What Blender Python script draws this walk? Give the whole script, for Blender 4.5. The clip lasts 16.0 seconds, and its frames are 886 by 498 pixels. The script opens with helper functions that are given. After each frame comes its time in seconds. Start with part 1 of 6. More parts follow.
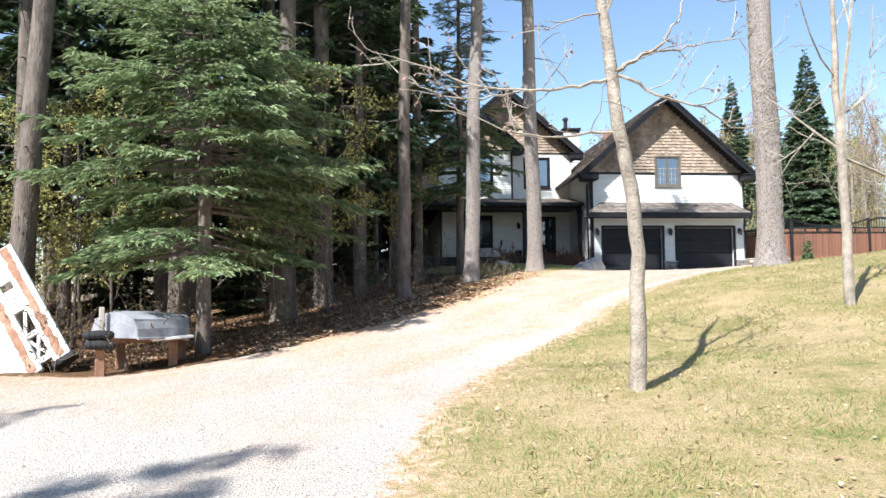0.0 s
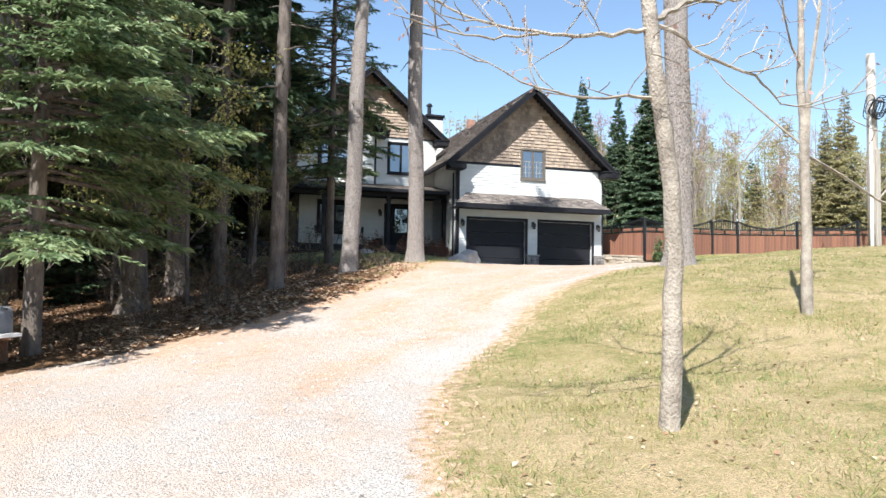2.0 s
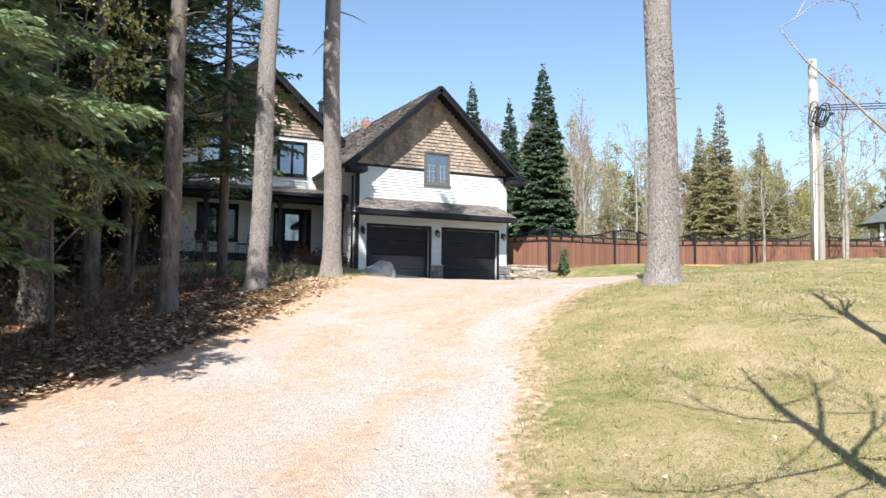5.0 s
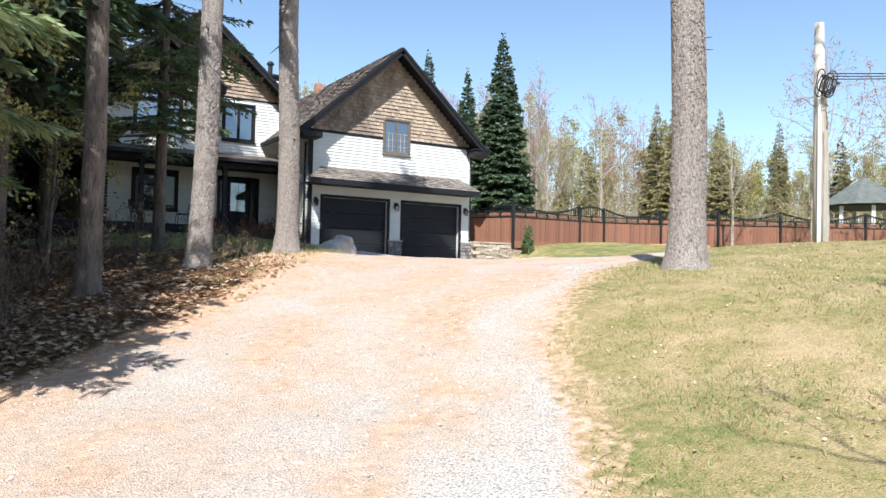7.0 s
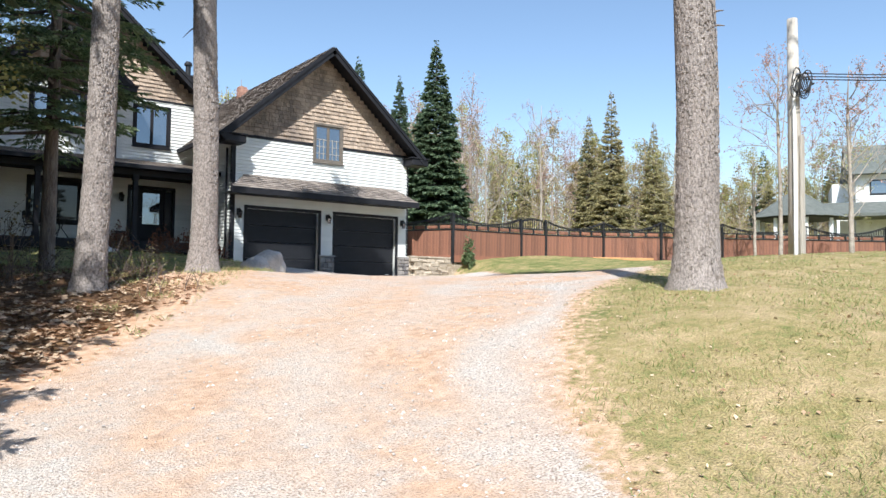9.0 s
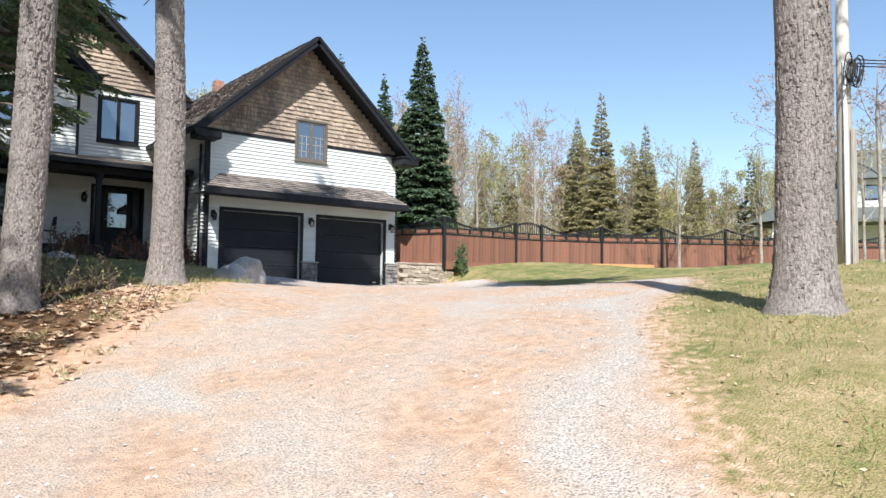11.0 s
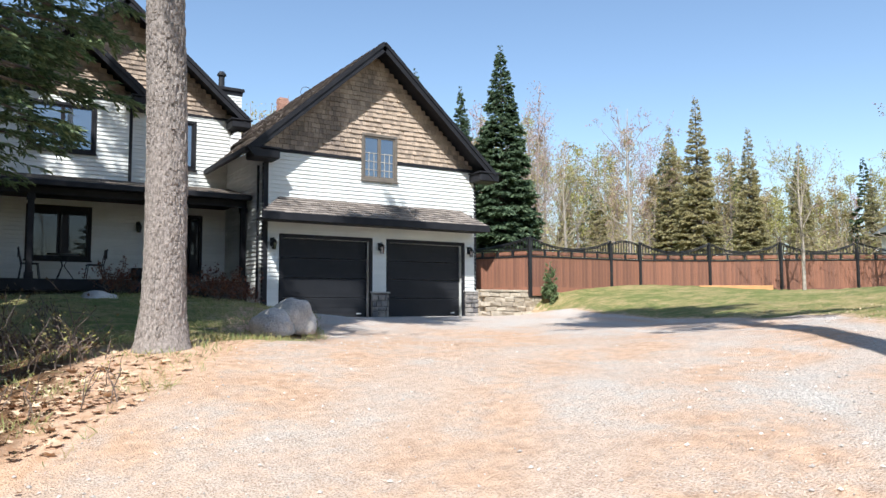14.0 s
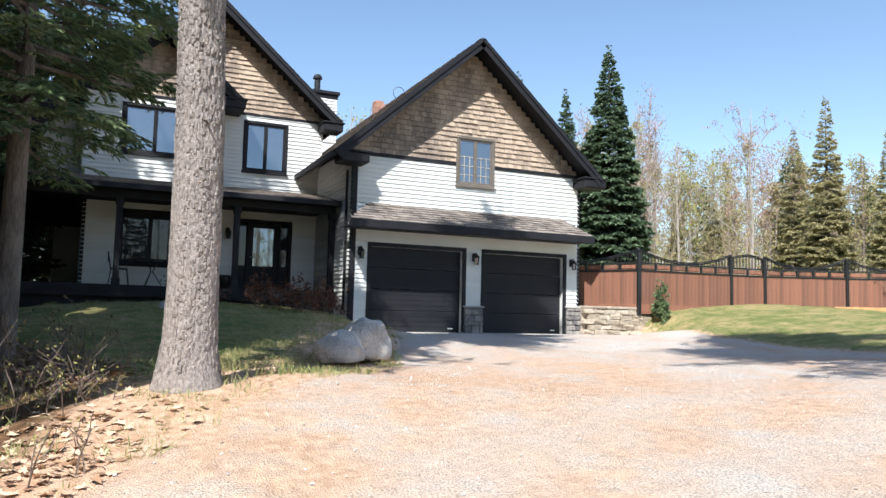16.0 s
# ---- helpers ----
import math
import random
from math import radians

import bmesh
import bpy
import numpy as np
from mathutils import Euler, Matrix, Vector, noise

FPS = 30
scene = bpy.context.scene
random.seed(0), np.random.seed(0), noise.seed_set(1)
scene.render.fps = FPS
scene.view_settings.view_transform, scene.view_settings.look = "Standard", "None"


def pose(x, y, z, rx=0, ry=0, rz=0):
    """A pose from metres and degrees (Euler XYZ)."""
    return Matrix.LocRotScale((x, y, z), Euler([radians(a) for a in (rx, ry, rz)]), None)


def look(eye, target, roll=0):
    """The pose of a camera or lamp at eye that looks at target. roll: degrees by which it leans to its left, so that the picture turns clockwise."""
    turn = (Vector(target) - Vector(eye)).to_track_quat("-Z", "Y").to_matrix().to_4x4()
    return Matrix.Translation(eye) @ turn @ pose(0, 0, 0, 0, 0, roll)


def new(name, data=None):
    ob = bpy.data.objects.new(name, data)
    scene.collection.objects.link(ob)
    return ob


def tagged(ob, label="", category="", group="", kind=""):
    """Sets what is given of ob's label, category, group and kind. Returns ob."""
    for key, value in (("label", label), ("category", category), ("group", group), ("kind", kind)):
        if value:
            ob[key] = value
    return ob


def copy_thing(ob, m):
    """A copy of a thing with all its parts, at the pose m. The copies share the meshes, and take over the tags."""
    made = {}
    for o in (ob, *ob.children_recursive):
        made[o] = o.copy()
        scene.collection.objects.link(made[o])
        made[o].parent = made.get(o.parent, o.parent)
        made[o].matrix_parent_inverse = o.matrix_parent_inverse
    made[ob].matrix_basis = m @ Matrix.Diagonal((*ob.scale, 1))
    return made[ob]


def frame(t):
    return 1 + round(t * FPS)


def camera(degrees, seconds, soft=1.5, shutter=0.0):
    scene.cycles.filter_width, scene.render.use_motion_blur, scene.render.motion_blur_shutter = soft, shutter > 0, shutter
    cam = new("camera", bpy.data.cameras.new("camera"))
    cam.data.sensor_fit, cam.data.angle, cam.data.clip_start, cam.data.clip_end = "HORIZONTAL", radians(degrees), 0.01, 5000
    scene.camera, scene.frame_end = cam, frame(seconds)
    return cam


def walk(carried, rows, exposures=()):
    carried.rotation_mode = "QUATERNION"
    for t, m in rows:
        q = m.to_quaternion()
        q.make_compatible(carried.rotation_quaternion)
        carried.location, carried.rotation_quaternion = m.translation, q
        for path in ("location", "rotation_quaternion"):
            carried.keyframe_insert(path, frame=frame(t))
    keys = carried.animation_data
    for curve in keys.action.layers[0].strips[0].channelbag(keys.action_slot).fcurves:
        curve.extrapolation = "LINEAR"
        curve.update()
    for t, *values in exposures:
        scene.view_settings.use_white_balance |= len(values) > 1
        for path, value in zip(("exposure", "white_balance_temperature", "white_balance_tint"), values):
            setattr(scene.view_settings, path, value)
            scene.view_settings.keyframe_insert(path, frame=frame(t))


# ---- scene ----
cam = camera(61.2, 16.0)
PATH = [
    (0, (-2.54, 0.256, -0.868), (-2.363, 2.244, -0.734), -0.5),
    (0.5, (-2.791, 0.684, -0.82), (-2.537, 2.665, -0.72), -0.3),
    (1, (-2.976, 1.161, -0.784), (-2.693, 3.139, -0.686), 1.1),
    (1.2, (-3.047, 1.336, -0.774), (-2.736, 3.312, -0.675), 1.1),
    (1.4, (-3.108, 1.506, -0.765), (-2.707, 3.465, -0.662), 1.2),
    (1.5, (-3.135, 1.595, -0.761), (-2.691, 3.542, -0.655), 1.2),
    (2, (-3.268, 2.062, -0.737), (-2.669, 3.967, -0.636), 0.9),
    (2.5, (-3.403, 2.501, -0.702), (-2.703, 4.372, -0.617), 1.8),
    (3, (-3.548, 2.959, -0.65), (-2.739, 4.786, -0.56), 1.3),
    (3.5, (-3.614, 3.447, -0.631), (-2.705, 5.226, -0.545), 1.3),
    (3.7, (-3.632, 3.633, -0.607), (-2.713, 5.408, -0.529), 1.3),
    (5.8, (-3.486, 5.553, -0.458), (-2.568, 7.324, -0.315), 0.2),
    (6, (-3.444, 5.749, -0.452), (-2.52, 7.518, -0.319), 0.3),
    (6.5, (-3.302, 6.275, -0.437), (-2.36, 8.038, -0.366), 0.6),
    (7, (-3.129, 6.803, -0.402), (-2.084, 8.507, -0.343), 1.3),
    (7.5, (-2.935, 7.275, -0.357), (-1.829, 8.94, -0.3), 1.7),
    (8, (-2.759, 7.753, -0.316), (-1.567, 9.357, -0.244), 2.1),
    (8.5, (-2.554, 8.212, -0.314), (-1.333, 9.795, -0.248), 0.9),
    (9, (-2.358, 8.691, -0.301), (-1.154, 10.285, -0.202), 0.7),
    (9.5, (-2.174, 9.157, -0.256), (-0.944, 10.731, -0.158), 0.8),
    (10, (-1.964, 9.592, -0.213), (-0.749, 11.176, -0.097), 1.2),
    (10.2, (-1.872, 9.778, -0.219), (-0.64, 11.349, -0.097), 1.3),
    (12.3, (-0.896, 11.594, 0.036), (0.346, 13.159, 0.132), 0.3),
    (12.5, (-0.767, 11.741, 0.059), (0.461, 13.318, 0.132), 0.3),
    (13, (-0.463, 12.14, 0.151), (0.74, 13.734, 0.25), 0.1),
    (13.5, (-0.159, 12.489, 0.223), (0.973, 14.133, 0.35), -0.1),
    (14, (0.174, 12.855, 0.286), (1.243, 14.539, 0.442), -0.2),
    (14.5, (0.433, 13.173, 0.344), (1.484, 14.865, 0.524), -0.1),
    (15, (0.689, 13.51, 0.407), (1.645, 15.26, 0.569), 1.3),
    (15.5, (0.917, 13.841, 0.475), (1.798, 15.628, 0.645), 1.4),
    (16, (1.13, 14.155, 0.527), (1.956, 15.968, 0.699), 1.4),
]
walk(cam, [(t, look(e, g, r)) for t, e, g, r in PATH], exposures=[(t, e, 6250, 8) for t, e in ((0, 0.96), (2.5, 0.82), (6, 0.78), (9, 0.69), (12.5, 0.61), (16, 0.78))])

# ---- world, sun, exposure ----
AZ, EL = 40.0, 49.0          # the way the light travels, from +y towards +x; its height
world = bpy.data.worlds.new("sky")
scene.world = world
world.use_nodes = True
_n, _l = world.node_tree.nodes, world.node_tree.links
_sky = _n.new("ShaderNodeTexSky")
_sky.sky_type, _sky.sun_disc = "NISHITA", False
_sky.sun_elevation, _sky.sun_rotation = radians(EL), radians(180 + AZ)
_sky.air_density, _sky.dust_density, _sky.ozone_density = 1.0, 0.3, 1.0
_l.new(_sky.outputs[0], _n["Background"].inputs[0])
_n["Background"].inputs[1].default_value = 0.12
_sd = bpy.data.lights.new("sun", "SUN")
_sd.energy, _sd.angle, _sd.color = 5.0, radians(0.53), (1.0, 0.97, 0.93)
sun = new("sun", _sd)
_ea, _ee = radians(AZ), radians(EL)
SUNWAY = Vector((math.sin(_ea) * math.cos(_ee), math.cos(_ea) * math.cos(_ee), -math.sin(_ee)))
sun.matrix_world = look((0, 0, 40), Vector((0, 0, 40)) + SUNWAY)


# ---- materials ----
def mat(name, c1, c2=None, scale=6.0, rough=0.8, bump=0.3, bscale=60.0, metal=0.0, rand=0.0, island=0.0, stretch=(1, 1, 1), spec=0.5, thin=0.0):
    m = bpy.data.materials.new(name)
    m.use_nodes = True
    n, l = m.node_tree.nodes, m.node_tree.links
    b = n["Principled BSDF"]
    c2 = c2 or tuple(v * 0.75 for v in c1)
    co = n.new("ShaderNodeTexCoord")
    mp = n.new("ShaderNodeMapping")
    mp.inputs["Scale"].default_value = stretch
    l.new(co.outputs["Object"], mp.inputs[0])
    n1, n2 = n.new("ShaderNodeTexNoise"), n.new("ShaderNodeTexNoise")
    n1.inputs["Scale"].default_value, n2.inputs["Scale"].default_value = scale, bscale
    n1.inputs["Detail"].default_value = 4
    for q in (n1, n2):
        l.new(mp.outputs[0], q.inputs["Vector"])
    ad = n.new("ShaderNodeMath")
    ad.operation = "MULTIPLY_ADD"
    ad.inputs[1].default_value, ad.inputs[2].default_value = 0.45, -0.22
    l.new(n2.outputs[0], ad.inputs[0])
    sm = n.new("ShaderNodeMath")
    l.new(n1.outputs[0], sm.inputs[0])
    l.new(ad.outputs[0], sm.inputs[1])
    last = sm.outputs[0]
    for amount, node, socket in ((rand, "ShaderNodeObjectInfo", "Random"), (island, "ShaderNodeNewGeometry", "Random Per Island")):
        if amount:
            info = n.new(node)
            ma = n.new("ShaderNodeMath")
            ma.operation = "MULTIPLY_ADD"
            ma.inputs[1].default_value, ma.inputs[2].default_value = amount, -amount / 2
            l.new(info.outputs[socket], ma.inputs[0])
            s2 = n.new("ShaderNodeMath")
            l.new(last, s2.inputs[0])
            l.new(ma.outputs[0], s2.inputs[1])
            last = s2.outputs[0]
    rp = n.new("ShaderNodeValToRGB")
    rp.color_ramp.elements[0].position, rp.color_ramp.elements[1].position = 0.3, 0.7
    rp.color_ramp.elements[0].color, rp.color_ramp.elements[1].color = (*c2, 1), (*c1, 1)
    l.new(last, rp.inputs[0])
    l.new(rp.outputs[0], b.inputs["Base Color"])
    b.inputs["Roughness"].default_value, b.inputs["Metallic"].default_value = rough, metal
    b.inputs["Specular IOR Level"].default_value = spec
    if thin:
        tr, mx = n.new("ShaderNodeBsdfTranslucent"), n.new("ShaderNodeMixShader")
        l.new(rp.outputs[0], tr.inputs[0])
        mx.inputs[0].default_value = thin
        l.new(b.outputs[0], mx.inputs[1])
        l.new(tr.outputs[0], mx.inputs[2])
        l.new(mx.outputs[0], n["Material Output"].inputs[0])
    if bump:
        bp = n.new("ShaderNodeBump")
        bp.inputs["Strength"].default_value, bp.inputs["Distance"].default_value = bump, 0.02
        l.new(n2.outputs[0], bp.inputs["Height"])
        l.new(bp.outputs[0], b.inputs["Normal"])
    return m


def glass_mat(name, tint, rough=0.02, metal=0.7, coat=1.0):
    m = bpy.data.materials.new(name)
    m.use_nodes = True
    b = m.node_tree.nodes["Principled BSDF"]
    b.inputs["Base Color"].default_value, b.inputs["Roughness"].default_value = (*tint, 1), rough
    b.inputs["Specular IOR Level"].default_value, b.inputs["Coat Weight"].default_value = 0.5 + coat / 2, coat
    b.inputs["Coat Roughness"].default_value, b.inputs["Metallic"].default_value = 0.01, metal
    return m


M_SIDING = mat("white_siding", (0.76, 0.765, 0.735), (0.66, 0.67, 0.64), 1.5, 0.55, 0.1, 30, island=0.25)
M_TRIM = mat("charcoal_trim", (0.020, 0.020, 0.024), (0.012, 0.012, 0.015), 4, 0.6, 0.1, spec=0.25)
M_DOOR = mat("charcoal_door", (0.019, 0.020, 0.024), (0.014, 0.015, 0.018), 3, 0.6, 0.15, 150, spec=0.25)
M_SHAKE = mat("cedar_shake", (0.50, 0.385, 0.29), (0.20, 0.155, 0.125), 1.1, 0.85, 0.6, 55, island=0.24, stretch=(1, 1, 0.3))
M_ROOF = mat("asphalt_shingle", (0.30, 0.255, 0.22), (0.15, 0.125, 0.11), 3, 0.95, 0.8, 120, island=0.4)
M_STONE = mat("grey_stone", (0.34, 0.31, 0.28), (0.14, 0.13, 0.13), 6, 0.9, 0.8, 40, rand=0.5)
M_BLOCK = mat("tan_block", (0.52, 0.44, 0.34), (0.34, 0.28, 0.21), 6, 0.92, 1.0, 45, rand=0.4)
M_CONC = mat("concrete", (0.45, 0.43, 0.40), (0.33, 0.31, 0.29), 3, 0.9, 0.4, 80)
M_WINF = mat("taupe_frame", (0.17, 0.145, 0.12), (0.13, 0.11, 0.09), 4, 0.5, 0.1)
M_GLASS = glass_mat("window_glass", (0.17, 0.21, 0.26))
# darker, duller copy of the window glass: porch shade and dark reflections put into its tint
M_GLASSD = glass_mat("shade_tinted_glass", (0.03, 0.034, 0.04), 0.02, 0.0, 0.0)
M_BLIND = mat("blind", (0.5, 0.45, 0.38), None, 5, 0.8, 0.1)
M_FENCE = mat("stained_board", (0.29, 0.125, 0.075), (0.155, 0.072, 0.048), 1.4, 0.75, 0.5, 40, rand=0.28, stretch=(4, 4, 0.5))
M_BLACK = mat("black_metal", (0.018, 0.018, 0.020), (0.012, 0.012, 0.013), 6, 0.45, 0.05)
M_BARK = mat("pine_bark", (0.43, 0.375, 0.34), (0.17, 0.145, 0.13), 48, 0.95, 0.9, 130, stretch=(1, 1, 0.6), island=0.18)
M_BARKD = mat("dark_bark", (0.22, 0.18, 0.15), (0.09, 0.072, 0.06), 8, 0.95, 1.0, 38, stretch=(1, 1, 0.3))
M_BIRCH = mat("maple_bark", (0.46, 0.40, 0.33), (0.23, 0.195, 0.16), 9, 0.85, 0.7, 60, stretch=(1, 1, 0.8))
M_TWIG = mat("twig", (0.20, 0.15, 0.12), (0.10, 0.075, 0.06), 9, 0.9, 0.3)
M_NEEDLE = mat("spruce_needle", (0.31, 0.38, 0.19), (0.13, 0.20, 0.085), 1.2, 0.6, 0.0, 9, island=0.5, thin=0.35)
M_NEEDLED = mat("dark_needle", (0.115, 0.165, 0.078), (0.045, 0.078, 0.036), 1.0, 0.7, 0.0, 9, island=0.5, thin=0.3)
M_SPRING = mat("spring_leaf", (0.50, 0.46, 0.17), (0.31, 0.31, 0.09), 0.6, 0.7, 0.0, 9, island=0.6, thin=0.4)
M_BUD = mat("russet_bud", (0.56, 0.34, 0.30), (0.38, 0.24, 0.20), 0.6, 0.7, 0.0, 9, island=0.6, thin=0.4)
M_FIR = mat("fir_needle", (0.17, 0.235, 0.13), (0.07, 0.115, 0.062), 1.0, 0.7, 0.0, 9, island=0.5, thin=0.3)
M_OLIVE = mat("olive_needle", (0.52, 0.45, 0.24), (0.31, 0.29, 0.14), 0.5, 0.7, 0.0, 6, island=0.5, thin=0.35)
M_HAZE = mat("far_twig", (0.40, 0.33, 0.28), (0.24, 0.19, 0.16), 2, 0.9, 0.0)
M_SCRUB = mat("scrub_leaf", (0.20, 0.17, 0.07), (0.10, 0.07, 0.035), 3, 0.8, 0.0, 9, island=0.7, thin=0.3)
M_BRICK = mat("orange_brick", (0.46, 0.26, 0.19), (0.34, 0.19, 0.14), 5, 0.9, 0.4, 50, rand=0.5)
M_TAN = mat("tan_leaf", (0.50, 0.40, 0.21), (0.32, 0.26, 0.13), 0.3, 0.8, 0.0, 6, island=0.6, thin=0.35)
M_LITTER = mat("dry_leaf", (0.62, 0.46, 0.31), (0.30, 0.17, 0.095), 3, 0.85, 0.0, 9, island=0.9)
# the dry leaf again, darkened in colour for the shade under the trees
M_LITTERD = mat("shade_dark_leaf", (0.38, 0.25, 0.16), (0.17, 0.095, 0.055), 3, 0.85, 0.0, 9, island=0.9)
M_GRASS = mat("grass_blade", (0.47, 0.40, 0.19), (0.21, 0.28, 0.085), 0.5, 0.75, 0.0, 7, island=0.6, thin=0.3)
M_PEBBLE = mat("pebble", (0.62, 0.58, 0.54), (0.40, 0.37, 0.34), 3, 0.9, 0.3, 60, island=0.9)
M_BOULDER = mat("granite", (0.66, 0.61, 0.55), (0.30, 0.285, 0.27), 2.2, 0.9, 0.9, 30)
M_POLE = mat("grey_pole", (0.50, 0.46, 0.40), (0.36, 0.32, 0.27), 5, 0.9, 0.6, 40, stretch=(1, 1, 0.1))
M_WHITE = mat("white_paint", (0.82, 0.82, 0.80), (0.66, 0.66, 0.64), 3, 0.5, 0.1)
M_RUST = mat("weathered_wood", (0.36, 0.20, 0.12), (0.20, 0.11, 0.07), 5, 0.9, 0.6, 50)
M_ALU = mat("dull_aluminium", (0.44, 0.45, 0.48), (0.24, 0.25, 0.28), 4, 0.5, 0.3, 40, metal=0.15)
M_RUBBER = mat("rubber", (0.02, 0.02, 0.022), None, 5, 0.8, 0.2)
M_LUMBER = mat("raw_lumber", (0.62, 0.33, 0.14), (0.48, 0.24, 0.10), 4, 0.8, 0.3, 40)


# ---- building blocks ----
def link(name, bm, material, parent=None, label="", smooth=False):
    me = bpy.data.meshes.new(name)
    bm.to_mesh(me)
    bm.free()
    me.materials.append(material)
    if smooth:
        me.shade_smooth()
    ob = new(name, me)
    if parent:
        ob.parent = parent
    if label:
        ob["label"] = label
    return ob


part = link


def raw(name, verts, faces, material, parent=None, smooth=False):
    me = bpy.data.meshes.new(name)
    me.from_pydata(verts, [], faces)
    me.materials.append(material)
    if smooth:
        me.shade_smooth()
    ob = new(name, me)
    if parent:
        ob.parent = parent
    return ob


def empty(name, x, y, z, label, category, group="", rz=0.0):
    ob = new(name)
    ob.empty_display_size = 0.2
    ob.matrix_world = pose(x, y, z, 0, 0, rz)
    return tagged(ob, label, category, group)


def box(bm, x0, x1, y0, y1, z0, z1, bev=0.0):
    r = bmesh.ops.create_cube(bm, size=1.0, matrix=Matrix.Translation(((x0 + x1) / 2, (y0 + y1) / 2, (z0 + z1) / 2)) @ Matrix.Diagonal((x1 - x0, y1 - y0, z1 - z0, 1)))
    if bev:
        es = list({e for v in r["verts"] for e in v.link_edges})
        bmesh.ops.bevel(bm, geom=es, offset=bev, segments=1, affect="EDGES")
    return bm


def cube(x0, x1, y0, y1, z0, z1, bev=0.0):
    return box(bmesh.new(), x0, x1, y0, y1, z0, z1, bev)


def tube(bm, pts, radii, seg=8, rough=0.0, seed=0):
    """A tapered limb along points."""
    rnd = random.Random(seed)
    rings = []
    pts = [Vector(p) for p in pts]
    for i, p in enumerate(pts):
        d = (pts[min(i + 1, len(pts) - 1)] - pts[max(i - 1, 0)]).normalized()
        a = d.cross(Vector((0.3, 0.9, 0.1)) if abs(d.z) > 0.7 else Vector((0, 0, 1))).normalized()
        b = d.cross(a)
        rings.append([bm.verts.new(p + (a * math.cos(k * math.tau / seg) + b * math.sin(k * math.tau / seg)) * radii[i] * (1 + rough * rnd.uniform(-1, 1))) for k in range(seg)])
    for r, s in zip(rings, rings[1:]):
        for k in range(seg):
            bm.faces.new((r[k], r[(k + 1) % seg], s[(k + 1) % seg], s[k]))
    bm.faces.new(rings[-1])
    bm.faces.new(rings[0][::-1])
    return bm


def sweep_box(bm, a, b, w, h, up=(0, 0, 1)):
    """A bar of section w x h from a to b."""
    a, b = Vector(a), Vector(b)
    d = (b - a).normalized()
    s = d.cross(Vector(up)).normalized()
    u = s.cross(d)
    c = [bm.verts.new(p + s * i * w / 2 + u * j * h / 2) for p in (a, b) for i, j in ((-1, -1), (1, -1), (1, 1), (-1, 1))]
    for f in ((0, 1, 2, 3), (7, 6, 5, 4), (0, 4, 5, 1), (1, 5, 6, 2), (2, 6, 7, 3), (3, 7, 4, 0)):
        bm.faces.new([c[i] for i in f])
    bmesh.ops.recalc_face_normals(bm, faces=bm.faces)
    return bm


def cut(spans, a, b):
    out = []
    for s, e in spans:
        if b <= s or a >= e:
            out.append((s, e))
        else:
            out += [(s, a)] if a > s else []
            out += [(b, e)] if b < e else []
    return out


def courses(name, origin, u, v, n, length, height, step, proud, material, parent, holes=(), limits=None, piece=None, seed=0):
    """Lapped courses on a plane: boards right along, or shingles of random width, as real overlapping pieces."""
    o, u, v, n = Vector(origin), Vector(u), Vector(v), Vector(n)
    rnd = random.Random(seed)
    vs, fs = [], []
    k = 0
    while k * step < height - 0.01:
        v0, v1 = k * step, min((k + 1) * step, height)
        vm = (v0 + v1) / 2
        spans = [(0.0, length)] if limits is None else [limits(vm)]
        for a0, a1, b0, b1 in holes:
            if b0 < vm < b1:
                spans = cut(spans, a0, a1)
        for s, e in spans:
            if e - s < 0.03:
                continue
            pieces = []
            if piece:
                q = s
                while q < e - 0.02:
                    w = min(rnd.uniform(*piece), e - q)
                    pieces.append((q + 0.003, q + w - 0.003))
                    q += w
            else:
                q = s
                while q < e - 0.02:
                    w = min(rnd.uniform(2.4, 3.6), e - q)
                    pieces.append((q, q + w - 0.001))
                    q += w
            for p0, p1 in pieces:
                j = rnd.uniform(-0.012, 0.004) if piece else 0.0
                pr = proud * (1 + (rnd.uniform(-0.35, 0.5) if piece else 0))
                i = len(vs)
                for uu, vv, nn in ((p0, v0 + j, pr), (p1, v0 + j, pr), (p1, v1, 0.003), (p0, v1, 0.003), (p0, v0 + j, 0), (p1, v0 + j, 0), (p1, v1, 0), (p0, v1, 0)):
                    vs.append(o + u * uu + v * vv + n * nn)
                fs += [(i, i + 1, i + 2, i + 3), (i + 4, i + 5, i + 1, i), (i + 5, i + 6, i + 2, i + 1), (i + 7, i + 4, i, i + 3)]
        k += 1
    ob = raw(name, vs, fs, material, parent)
    ob["kind"] = "stuff"
    return ob


